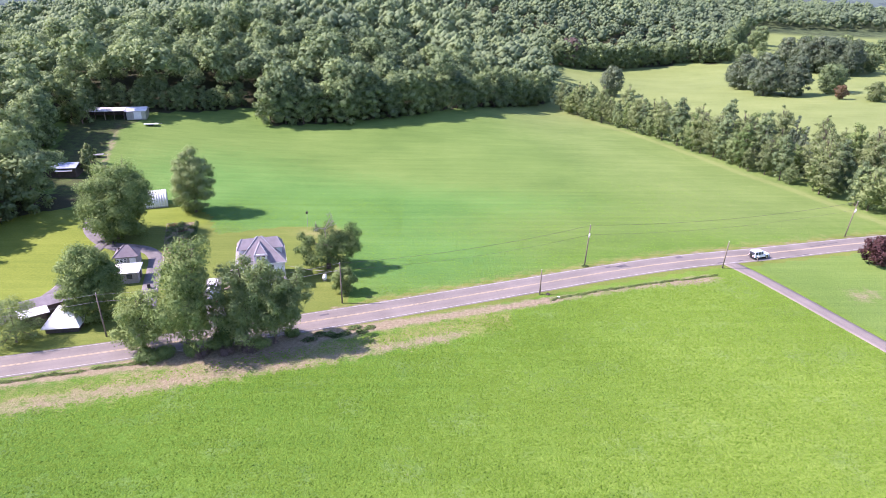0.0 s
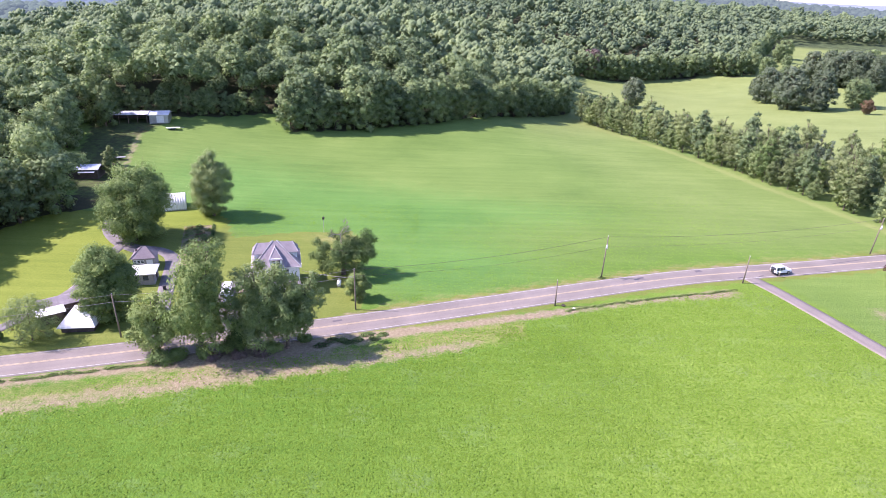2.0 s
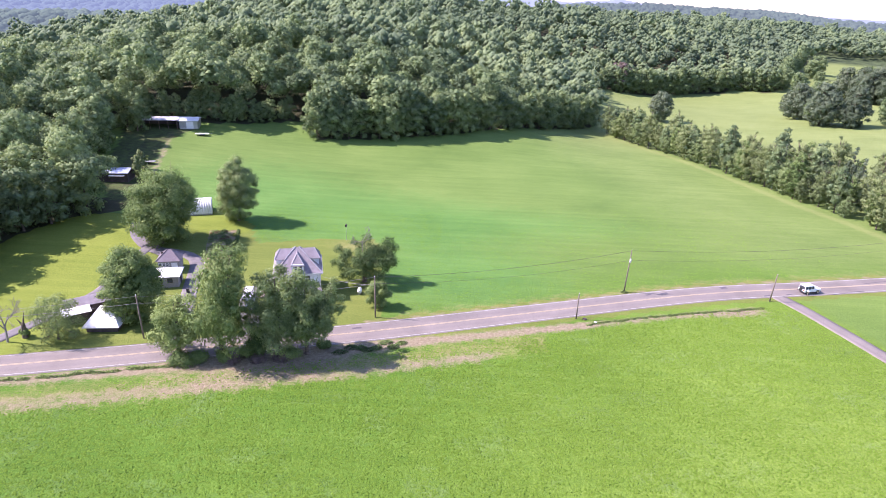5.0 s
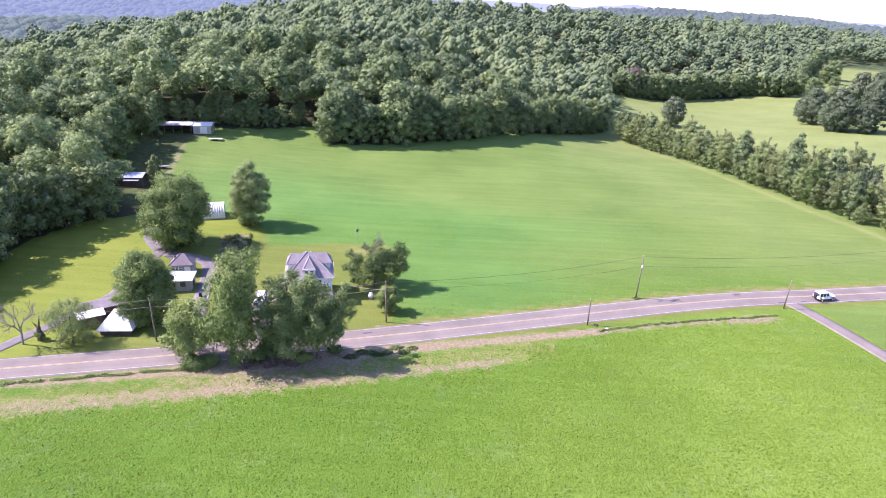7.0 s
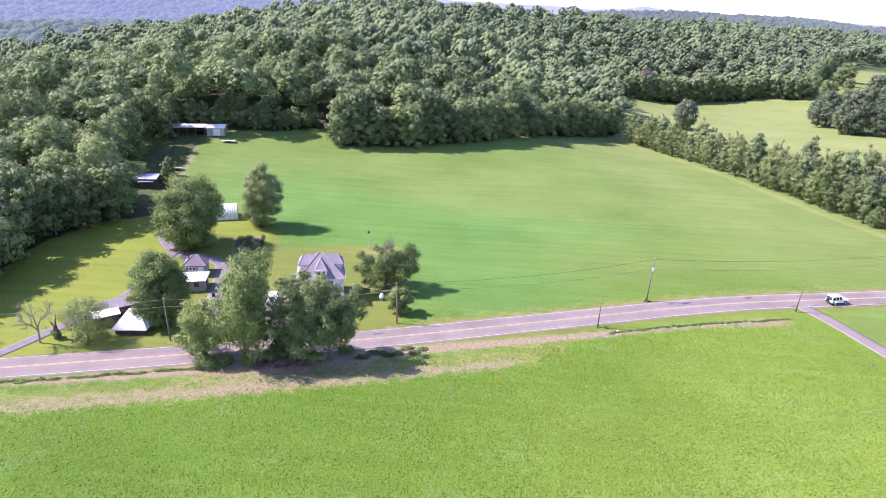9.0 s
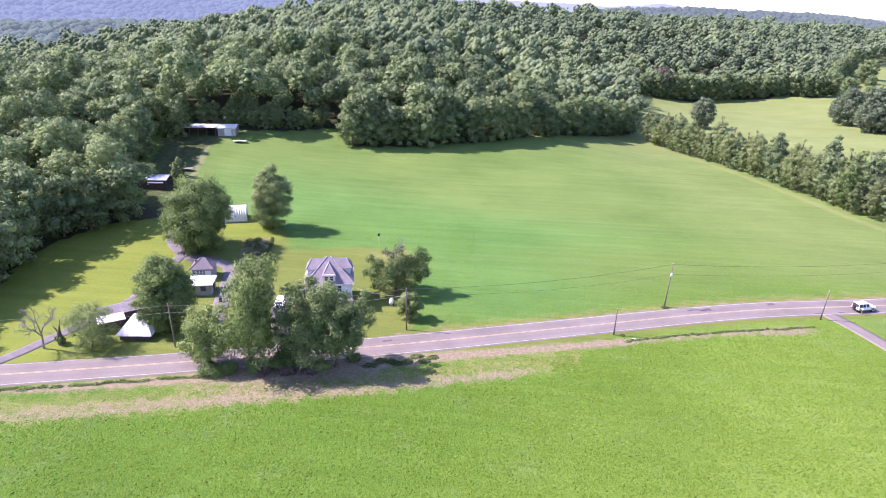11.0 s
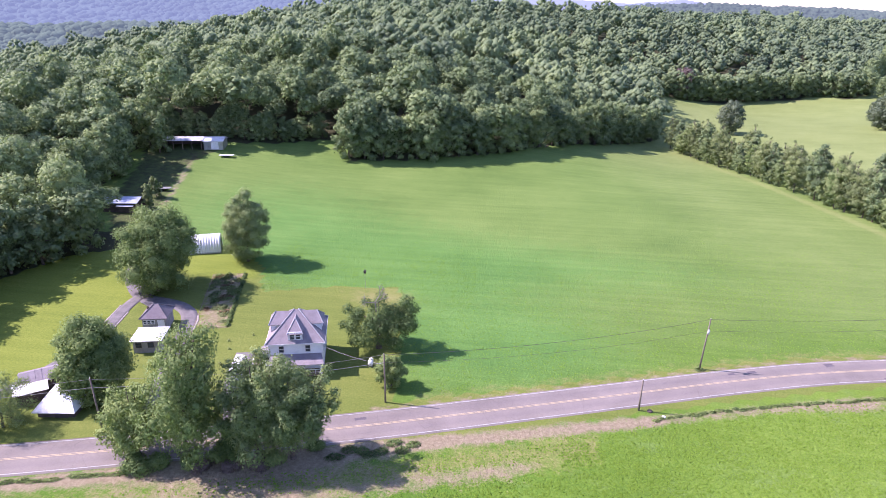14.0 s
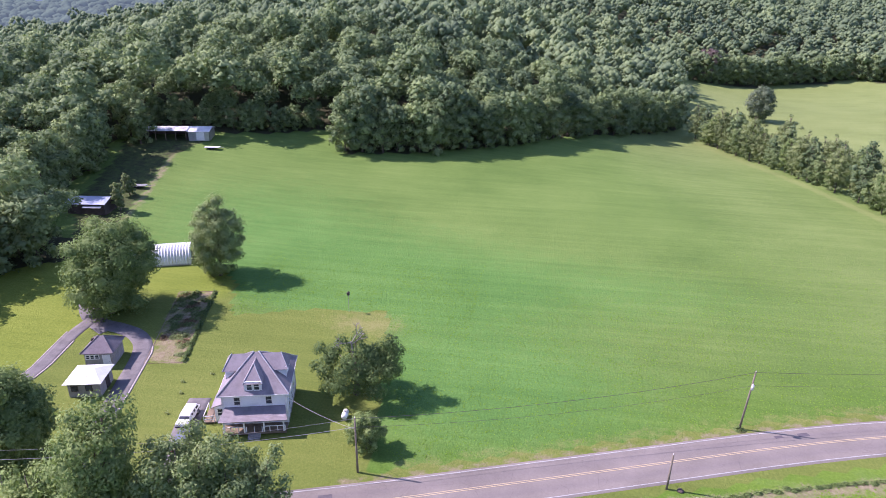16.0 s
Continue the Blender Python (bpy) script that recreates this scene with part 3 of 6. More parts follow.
def tree(name, seed, height, radius, base, n, leaf, mat, trunk=0.3, n_lobes=11, label="", category="tree", group="", core=0.62, lobes=None, droop=0.0, bark=None, tint=0.5, lean=(0, 0), taper=0.0):
    """A tree at the origin: trunk with limbs, crown of leaf clumps."""
    rng = np.random.default_rng(seed)
    lobes = lobes_of(rng, height, radius, base, n_lobes, 1.0 if n > 5000 else 0.6) if lobes is None else np.array(lobes, float)
    rise = np.clip((lobes[:, 2] / height - 0.3) / 0.7, 0, 1)
    lobes *= np.stack([1 - taper * rise, 1 - taper * rise, np.ones(len(lobes)), 1 - 0.6 * taper * rise], 1)
    lobes[:, 0] += lean[0] * lobes[:, 2] / height
    lobes[:, 1] += lean[1] * lobes[:, 2] / height
    ob = tagged(new(name), label, category, group)
    bm = bmesh.new()
    limbs(bm, rng, lobes, base * 0.9 + 0.25 * radius, trunk)
    part("trunk", bm, bark or BARK, ob, smooth=True)
    v, f, which, nrm = leaf_cloud(rng, lobes, n, leaf, 0.27 if n > 5000 else 0.2, droop, 0.32 if n > 5000 else 0.3)
    tone = rng.normal(scale=0.11, size=len(lobes))
    t = tone[which]
    if core:
        cv, cf, cn = cores(lobes, core, (OCT_V, OCT_F) if n < 5000 else None)
        v, f = joined((v, f), (cv, cf))
        nrm = np.concatenate([nrm, cn])
        t = np.concatenate([t, np.repeat(tone, len(cv) // len(lobes))])
    me = leafy("crown", v, f, nrm, mat)
    floats(me, "tint", tint + t)
    c = new("crown", me)
    c.parent = ob
    return ob


def put(ob, x, y, turn=0.0, scale=1.0, sink=0.0):
    """A copy of a tree at a place on the ground."""
    return copy_thing(ob, Matrix.LocRotScale((x, y, gz(x, y) - sink), Euler((0, 0, radians(turn))), (scale, scale, scale * 1.0)))


def settle(ob, x, y, turn=0.0, scale=1.0):
    ob.matrix_basis = Matrix.LocRotScale((x, y, gz(x, y)), Euler((0, 0, radians(turn))), (scale,) * 3)
    return ob


# ---- the forest on the hill ----
def lumpy(rng, lobes, k, solid, low=-0.45):
    """Uneven leafy domes over the masses of a crown, open below."""
    v, f = solid
    f = f[v[f].mean(1)[:, 2] > low]
    V = [v * (c[3] * k * rng.uniform(0.8, 1.12, (len(v), 1))) * np.array([1, 1, 0.9]) + c[:3] for c in lobes]
    return np.concatenate(V), np.concatenate([f + i * len(v) for i in range(len(lobes))])


def dome_lobes(rng, height, radius, n, reach=1.75):
    """Round masses over one broad uneven dome, with a skirt of lower ones."""
    mid = height - radius
    out = [(0, 0, mid - 0.1 * radius, radius * 0.6)]
    lop = rng.uniform(-0.18, 0.18, 2) * radius
    for k in range(n):
        v = (k + 0.5) / n
        el = 1.57 - reach * v ** 0.75
        a = 2.4 * k + rng.uniform(-0.4, 0.4)
        r = radius * rng.uniform(0.17, 0.34)
        d = (radius - r * 0.72) * rng.uniform(0.78, 1.16)
        out.append((d * math.cos(el) * math.cos(a) + lop[0], d * math.cos(el) * math.sin(a) + lop[1], mid + d * math.sin(el) * 0.95 + rng.uniform(-0.5, 0.5), r))
    return np.array(out)


def unit_trees(count, n, leaf, n_lobes, core, seed, solid, low=-0.45, reach=1.75, jitter=0.3, loose=0.18):
    """Forest trees, broad or narrow, as leaves and masses: corners, triangles, tones and normals."""
    out = []
    for k in range(count):
        rng = np.random.default_rng(seed + k)
        tall, wide = 18.0 * rng.uniform(0.82, 1.15), 4.9 * rng.uniform(0.76, 1.2)
        lb = dome_lobes(rng, tall, wide * 1.05, n_lobes, reach)
        v, f, which, nrm = leaf_cloud(rng, lb, n, leaf, loose, jitter=jitter)
        cv, cf = lumpy(rng, lb, core, solid, low)
        m = len(cv) // len(lb)
        cn = soft_normals(cv, np.repeat(lb[:, :3], m, 0), heart_of(lb), rng.normal(scale=0.5 * jitter, size=cv.shape))
        tone = rng.normal(scale=0.08, size=len(lb))
        t = np.concatenate([tone[which], np.repeat(tone, m)])
        out.append((*joined((v, f), (cv, cf)), t, np.concatenate([nrm, cn])))
    return out


def forest(name, units, places, mat, label, seed):
    """One stretch of woodland: trees of many sizes, turns and tones in one mesh."""
    rng = np.random.default_rng(seed)
    V, F, T, N, o = [], [], [], [], 0
    for x, y, z, s in places:
        v, f, t, n = units[rng.integers(len(units))]
        a = rng.uniform(0, 6.28)
        c, d = math.cos(a), math.sin(a)
        sh = s * rng.uniform(0.86, 1.12)
        V.append(np.stack([(v[:, 0] * c - v[:, 1] * d) * s + x, (v[:, 0] * d + v[:, 1] * c) * s + y, v[:, 2] * sh + z], 1))
        N.append(np.stack([n[:, 0] * c - n[:, 1] * d, n[:, 0] * d + n[:, 1] * c, n[:, 2]], 1))
        F.append(f + o)
        stand = 0.10 * math.sin(x * 0.031 + 1.7 * math.sin(y * 0.019)) + 0.07 * math.sin(y * 0.055 + x * 0.043)
        T.append(t + np.clip(rng.normal(0.46, 0.17) + stand + (0.3 if rng.uniform() < 0.05 else 0.0), 0.05, 1.0))
        o += len(v)
    me = leafy(name, np.concatenate(V), np.concatenate(F), np.concatenate(N), mat)
    floats(me, "tint", np.concatenate(T))
    return tagged(new(name, me), label, "forest", kind="stuff")


def scatter(seed, poly, x0, x1, y0, y1, step, scale=1.0):
    rng = np.random.default_rng(seed)
    X, Y = np.meshgrid(np.arange(x0, x1, step), np.arange(y0, y1, step * 0.87))
    X = X + (np.arange(X.shape[0]) % 2)[:, None] * step / 2
    x = (X + rng.uniform(-0.45, 0.45, X.shape) * step).ravel()
    y = (Y + rng.uniform(-0.45, 0.45, X.shape) * step).ravel()
    ok = inside(x, y, poly) & (x > -0.88 * y - 28) & (x < 0.72 * y + 30)
    x, y = x[ok], y[ok]
    s = scale * rng.normal(1.0, 0.2, len(x)).clip(0.58, 1.5)
    return list(zip(x, y, ground_z(x, y) - 0.3, s))


def in_sight(p):
    """False for trees that the hill's crest hides from the camera's place over the fields."""
    x, y, z, s = p
    u = np.linspace(0.35, 0.97, 24)
    ridge = ground_z(x * u, 20 + (y - 20) * u) + 11
    return bool(np.all(56 + (z + 19 * s - 56) * u > ridge - 2))


near_places = scatter(1, WOODS, -330, 90, 95, 345, 7.4, 0.96)
close_places = [(x, y, z, s * 0.84) for x, y, z, s in scatter(8, WOODS, -230, -80, 85, 205, 6.5, 1.0) if x > -190]
near_places = [p for p in near_places if not (p[1] < 205 and p[0] > -190)]
mid_places = [p for p in scatter(2, WOODS, -620, 420, 345, 600, 8.0, 0.94) if in_sight(p)]
far_places = [(x, y, z - 4.0 * sm(y, 560, 760), s) for x, y, z, s in scatter(3, WOODS, -1100, 700, 600, 1330, 9.9, 1.12)]
far_places = [p for p in far_places if in_sight(p) and (p[0] > -0.46 * p[1] or math.hypot(p[0], p[1]) < 860)]
forest("forest_foot", unit_trees(8, 1500, 0.28, 44, 0.72, 20, (OCT_V, OCT_F), -0.2, jitter=0.3, loose=0.22), close_places, LEAF, "dense green broadleaf forest beside the lawns", 4)
forest("forest_slope", unit_trees(10, 700, 0.38, 36, 0.8, 40, (OCT_V, OCT_F), -0.2, jitter=0.28, loose=0.2), near_places, LEAF, "dense green broadleaf forest on the lower slope", 5)
forest("forest_hill", unit_trees(10, 140, 0.5, 20, 1.0, 60, (OCT_V, OCT_F), -0.45, 1.5, 0.3, 0.16), mid_places, LEAF_HAZED, "dense green broadleaf forest covering the hill", 6)
forest("forest_crest", unit_trees(10, 18, 0.7, 9, 1.1, 80, (OCT_V, OCT_F), -0.45, 1.4, 0.2, 0.1), far_places, LEAF_HAZED, "far green broadleaf forest on the hill's crest", 7)

# trees that stand free along the wood's edge
edge_kinds = [tree("forest_tree", 100 + k, 17.5 + k % 3, 5.8, 0.3, 2700, 0.41, LEAF, 0.32, 13, "tall green broadleaf tree at the forest edge", "tree", "trees along the forest edge", 0.72, tint=0.66) for k in range(4)]


def along(pts, step, seed, sway=1.5):
    rng = np.random.default_rng(seed)
    p = np.array(pts, float)
    s = np.r_[0, np.cumsum(np.hypot(*np.diff(p, axis=0).T))]
    t = np.arange(step / 2, s[-1], step) + rng.uniform(-0.2, 0.2, len(np.arange(step / 2, s[-1], step))) * step
    return [(np.interp(a, s, p[:, 0]) + rng.uniform(-sway, sway), np.interp(a, s, p[:, 1]) + rng.uniform(-sway, sway)) for a in t]


rng = np.random.default_rng(9)
edges = along([(-64, 258), (-61, 243), (-38, 250), (-8, 269), (12, 292), (34, 319), (66, 365)], 6.0, 1) + along([(-105, 89), (-105, 112), (-110, 130), (-108, 142), (-102, 153), (-96, 158)], 8.0, 2) + along([(-120, 180), (-126, 203), (-132, 222)], 6.0, 3) + [(-124.5, 229.5), (-130, 233)] + along([(102, 551), (180, 573), (230, 588), (264, 579)], 7.0, 5) + along([(268, 584), (288, 624), (316, 676), (360, 750)], 10.0, 7)
under = along([(-134, 247.5), (-104, 251), (-90, 254), (-76, 261)], 3.6, 4) + along([(-112, 92), (-112, 112), (-117, 130), (-115, 144), (-108, 158), (-104, 166)], 4.5, 6)
edges = [(x, y, 1.25 if y > 540 else 1.0) for x, y in edges] + [(x, y, 0.6) for x, y in under]
used = set()
for k, (x, y, grown) in enumerate(edges):
    p = edge_kinds[k % 4]
    s, a = rng.uniform(0.78, 1.05) * grown, rng.uniform(0, 360)
    if p.name not in used:
        used.add(p.name)
        settle(p, x, y, a, s)
    else:
        put(p, x, y, a, s)


# ---- hedgerow and trees of the far meadows ----
hedge_kinds = [tree("hedge_tree", 200 + k, (16.0, 18.0, 13.0, 17.0)[k], 4.6, 0.2, 2500, 0.31, (LEAF_LIGHT, LEAF_EDGE, LEAF_BLUE, LEAF)[k], 0.2, 10,
                    "pale green broadleaf tree in the field hedgerow", "tree", "hedgerow trees", 0.7, tint=(0.55, 0.4, 0.55, 0.4)[k],
                    lobes=oval_lobes(200 + k, (16.0, 18.0, 13.0, 17.0)[k], (4.6, 4.0, 5.0, 3.8)[k], 0.2, 34, 0.22, (0.9, 0.7, 1.0, 0.6)[k])) for k in range(4)]
rng = np.random.default_rng(21)
belt = along([(72, 350), (86, 292), (97, 237), (106, 199), (113, 181), (122, 150), (130, 141)], 5.2, 11, 1.0)
belt += along([(79, 350), (94, 294), (105, 240), (114, 203), (121, 183), (131, 156)], 6.0, 12, 1.6)
belt += along([(112, 240), (123, 206), (131, 184), (141, 160)], 6.5, 13, 2.0)
belt += along([(124, 226), (140, 200), (152, 172)], 6.5, 14, 2.0)
belt += along([(134, 232), (150, 205), (165, 178)], 7.0, 15, 2.0)
first = set()
for k, (x, y) in enumerate(belt):
    p = hedge_kinds[(k * 3 + k // 5) % 4]
    far = 0.92 if y > 310 else (0.96 if y > 260 else 1.04)
    s, a = rng.uniform(0.5, 1.2) * far, rng.uniform(0, 360)
    if p.name not in first:
        first.add(p.name)
        settle(p, x, y, a, s)
    else:
        put(p, x, y, a, s)


def cone_lobes(rng, height, radius, base, rings=11):
    out = []
    for k in range(rings):
        u = k / (rings - 1)
        z, w = base + (height - base) * u * 0.94, radius * (1 - u) ** 0.8
        m = max(1, int(5 * (1 - u) + 1))
        for j in range(m):
            a = 6.283 * (j / m + k * 0.31)
            r = max(0.6, w * 0.45)
            d = max(0, w - r * 0.7)
            out.append((d * math.cos(a), d * math.sin(a), z + rng.uniform(-0.2, 0.2), r))
    return np.array(out)


conifer_a = tree("conifer_tree", 240, 15, 4.0, 0.5, 2000, 0.4, NEEDLE, 0.28, label="dark green conifer with drooping boughs in the hedgerow", category="tree", group="hedgerow conifers", lobes=cone_lobes(np.random.default_rng(1), 15, 4.0, 1.2), droop=0.5, core=0.6)
settle(conifer_a, 109, 226, 0, 1.0)
for x, y, s in ((116, 216, 1.1), (119, 224, 1.05), (112, 207, 0.9), (126, 214, 1.1), (123, 203, 1.0)):
    put(conifer_a, x, y, rng.uniform(0, 360), s)
pine = tree("pine_tree", 241, 14, 5.4, 0.2, 3600, 0.38, NEEDLE, 0.35, 15, "broad grey-green pine in a meadow clump", "tree", "meadow pines", 0.72, tint=0.8, droop=0.3, lobes=oval_lobes(241, 14.5, 5.6, 0.1, 44, 0.2, 0.6))
settle(pine, 211, 441, 0, 1.2)
for x, y, s in ((208, 424, 1.0), (216, 431, 0.85), (205, 390, 1.1), (212, 399, 0.9), (223, 388, 1.0), (217, 381, 0.75),
                (296, 536, 1.25), (302, 524, 1.3), (300, 510, 1.2), (310, 515, 1.35), (309, 498, 1.25), (318, 505, 1.3), (316, 484, 1.15), (326, 495, 1.25), (322, 520, 1.3), (333, 508, 1.2)):
    put(pine, x, y, rng.uniform(0, 360), s * (1.3 if y < 460 else 1.15))
meadow_tree = tree("meadow_tree", 250, 15, 6.2, 0.6, 3000, 0.4, LEAF, 0.35, 12, "round green broadleaf tree standing in a meadow", "tree", "meadow trees", 0.7, tint=0.55, lobes=oval_lobes(250, 15, 6.0, 0.4, 40, 0.18))
settle(tree("lone_oak", 256, 15, 5.4, 0.2, 4200, 0.36, NEEDLE, 0.35, 12, "dark blue-green tree standing alone in a meadow", "tree", core=0.75, tint=0.7, lobes=oval_lobes(256, 15, 6.0, 0.2, 46, 0.1, 0.8)), 116, 406, 20, 1.25)
settle(meadow_tree, 276, 570, 20, 1.2)
for x, y, s in ((284, 552, 0.75), (212, 412, 0.8), (246, 392, 1.0), (255, 398, 0.85), (345, 500, 0.9), (352, 520, 1.0), (380, 562, 1.1), (392, 545, 1.0), (366, 548, 0.9), (405, 575, 1.2), (425, 560, 1.2), (440, 590, 1.2), (330, 660, 1.0), (350, 690, 1.1), (372, 640, 1.0), (410, 640, 1.1), (455, 620, 1.2), (300, 470, 0.6), (340, 470, 0.8), (360, 455, 0.8), (300, 640, 0.9), (318, 620, 0.7)):
    put(meadow_tree, x, y, rng.uniform(0, 360), s)
willow = tree("willow_tree", 251, 11, 5.6, 0.3, 3200, 0.4, LEAF_LIGHT, 0.35, 11, "pale green willow with drooping foliage in a meadow", "tree", core=0.6, droop=1.2)
settle(willow, 252, 356)
put(willow, 266, 362, 70, 0.95)
settle(tree("rusty_tree", 252, 8.5, 3.8, 0.3, 1800, 0.36, LEAF_BROWN, 0.2, 9, "small rust-brown tree in a meadow", "tree"), 238, 366)
settle(tree("purple_tree", 253, 7.0, 3.6, 0.3, 3600, 0.24, LEAF_RED, 0.18, 11, "dark purple-leaved ornamental tree beside the road", "tree", core=0.7), 96.5, 124.0)
settle(tree("red_tree", 254, 19, 7.0, 2.0, 2200, 0.5, LEAF_RUST, 0.3, 12, "dull reddish brown tree at the forest edge", "tree", core=0.7, tint=0.6), 122, 561, 0, 1.3)

# ---- trees round the farmstead ----
settle(tree("willow_oak", 301, 19.4, 6.2, 1.6, 36000, 0.15, LEAF_EDGE, 0.36, 15, "tall green tree with loose drooping foliage beside the road", "tree", core=0.36, droop=0.7, lean=(1.4, 0.9), tint=0.66, lobes=plume_lobes(301, 19.4, 6.7, 1.2, 20, 0.5)), -40.6, 89.6)
settle(tree("leaning_tree", 302, 10.6, 4.2, 1.0, 16000, 0.15, LEAF_EDGE, 0.26, 12, "broad green tree with low limbs beside the road", "tree", core=0.28, tint=0.72, lobes=plume_lobes(302, 10.8, 4.6, 0.9, 12, 0.15)), -47.6, 89.6, 130)
settle(tree("maple_tree", 303, 15.8, 5.6, 0.6, 34000, 0.155, LEAF_BLUE, 0.42, 15, "dense grey-green maple beside the road", "tree", core=0.42, tint=0.64, lean=(1.4, 1.0), lobes=plume_lobes(303, 15.8, 5.6, 1.6, 21, 0.1)), -31.6, 91.4)
settle(tree("roadside_tree", 304, 12.4, 4.2, 1.2, 20000, 0.155, LEAF_BLUE, 0.34, 13, "green broadleaf tree leaning over the road", "tree", core=0.4, tint=0.6, lean=(2.4, 1.0), lobes=plume_lobes(304, 12.4, 4.2, 2.6, 15, -0.1)), -27.2, 92.0)
# Low tint: the shade between the tall trees is put into its leaf colour.
settle(tree("understory_tree", 318, 5.2, 2.2, 0.3, 6000, 0.15, LEAF_EDGE, 0.16, 10, "small green tree tinted dark as shade between tall roadside trees", "tree", core=0.6, tint=0.12), -34.8, 90.6, 0)
settle(tree("round_tree", 305, 13.6, 4.9, 0.5, 28000, 0.17, LEAF_EDGE, 0.4, 15, "round dense green tree behind white-roofed sheds", "tree", core=0.66, tint=0.48, lobes=oval_lobes(305, 13.8, 4.9, 0.4, 64, 0.17, 0.85)), -60.6, 100.6, 90)
settle(tree("shade_tree", 306, 16.8, 7.4, 0.8, 36000, 0.2, LEAF_EDGE, 0.5, 17, "very large green shade tree beside the drive", "tree", lean=(0.4, 2.6), core=0.62, tint=0.55, lobes=oval_lobes(306, 17.0, 7.3, 0.3, 88, 0.22, 1.08)), -73.6, 138.6, 0)
settle(tree("oval_tree", 317, 16.0, 5.0, 0.3, 26000, 0.165, LEAF_BLUE, 0.35, 24, "upright oval grey-green tree by the arched metal shed", "tree", core=0.6, tint=0.5, lobes=oval_lobes(317, 16.3, 5.1, 0.2, 66, 0.15, 0.8)), -61.8, 157.2, 40)
old = np.random.default_rng(77)
old_lobes = []
for k in range(46):
    a, d = old.uniform(0, 6.283), math.sqrt(old.uniform(0, 1))
    z = 2.2 + old.uniform(0, 1) * (5.6 - 2.6 * d)
    old_lobes.append((6.0 * d * math.cos(a), 4.4 * d * math.sin(a), z + 0.35 * d * math.cos(a), old.uniform(0.7, 1.35)))
old_lobes += [(4.4, 0.8, 7.9, 1.2), (5.5, 0.6, 7.0, 0.9), (4.9, 0.4, 5.8, 1.0), (-4.8, 0.2, 6.4, 0.9), (-2.0, 0.6, 7.6, 0.8), (0.4, 0.6, 8.4, 1.0)]
settle(tree("yard_tree", 308, 10.5, 5.8, 1.4, 17000, 0.16, LEAF_EDGE, 0.45, 12, "spreading old tree with a dead snag on top", "tree", core=0.42, tint=0.25, lobes=[(x * 1.12, y * 1.08, z * 1.12, r * 1.02) for x, y, z, r in old_lobes]), -22.6, 122.4, 0)
settle(tree("small_round_tree", 309, 5.4, 2.4, 0.5, 8500, 0.125, LEAF_EDGE, 0.14, 14, "small round green tree on the lawn by the road", "tree", core=0.8, tint=0.45), -18.0, 110.9, 0)
settle(tree("thin_tree", 310, 8.0, 4.0, 0.5, 11000, 0.11, LEAF_BLUE, 0.16, 10, "thin sparse grey-green tree beside the lane", "tree", core=0.0), -69.8, 92.4, 0)
settle(tree("yard_sapling", 311, 7.6, 1.7, 0.6, 1500, 0.32, LEAF_LIGHT, 0.14, 8, "slim pale green tree beside the farm yard", "tree", core=0.6), -101.0, 182.5, 0)
settle(tree("yard_bush", 312, 6.0, 2.0, 0.3, 900, 0.32, LEAF_LIGHT, 0.1, 7, "pale green bush beside the farm yard", "shrub", core=0.6), -104.5, 192.0, 0)


def bare_tree(name, seed, height, spread_r, label, mat, depth=4):
    rng = np.random.default_rng(seed)
    ob = tagged(new(name), label, "tree")
    bm = bmesh.new()

    def grow(a, d, ln, r, k):
        b = a + d * ln
        rod(bm, a, b, r, r * 0.68, 7 if k > 2 else 4)
        if k:
            for _ in range(3 if k > 1 else 4):
                e = (d + Vector(rng.normal(size=3)) * spread_r + Vector((0, 0, 0.12))).normalized()
                grow(a.lerp(b, rng.uniform(0.6, 1.0)), e, ln * rng.uniform(0.58, 0.8), r * 0.62, k - 1)

    grow(Vector((0, 0, -0.2)), Vector((0.05, 0, 1)).normalized(), height * 0.34, height * 0.018, depth)
    part("trunk", bm, mat, ob)
    return ob


settle(bare_tree("dead_tree", 5, 10.5, 0.42, "leafless grey dead tree beside the lane", DEADWOOD, 5), -77.4, 90.6)
snag = bare_tree("dead_snag", 8, 7.0, 0.5, "bare grey dead limb above the old yard tree", DEADWOOD, 3)
snag.matrix_basis = pose(-22.8, 121.9, gz(-22.8, 121.9) + 7.2, 8, -6, 0)


def bush(name, seed, x, y, r, hgt, n, leaf, mat, label, category="shrub", group=""):
    rng = np.random.default_rng(seed)
    lb = np.array([(rng.uniform(-0.55, 0.55) * r, rng.uniform(-0.55, 0.55) * r, hgt * rng.uniform(0.25, 0.6), r * rng.uniform(0.4, 0.6)) for _ in range(6)])
    lv, lf, _, ln = leaf_cloud(rng, lb, n, leaf)
    cv, cf, cn = cores(lb, 0.62)
    v, f = joined((lv, lf), (cv, cf))
    v[:, 2] = np.maximum(v[:, 2], -0.1)
    me = leafy(name, v, f, np.concatenate([ln, cn]), mat)
    floats(me, "tint", np.full(len(v), 0.5) + rng.normal(scale=0.06))
    ob = tagged(new(name, me), label, category, group)
    ob.location = (x, y, gz(x, y))
    return ob


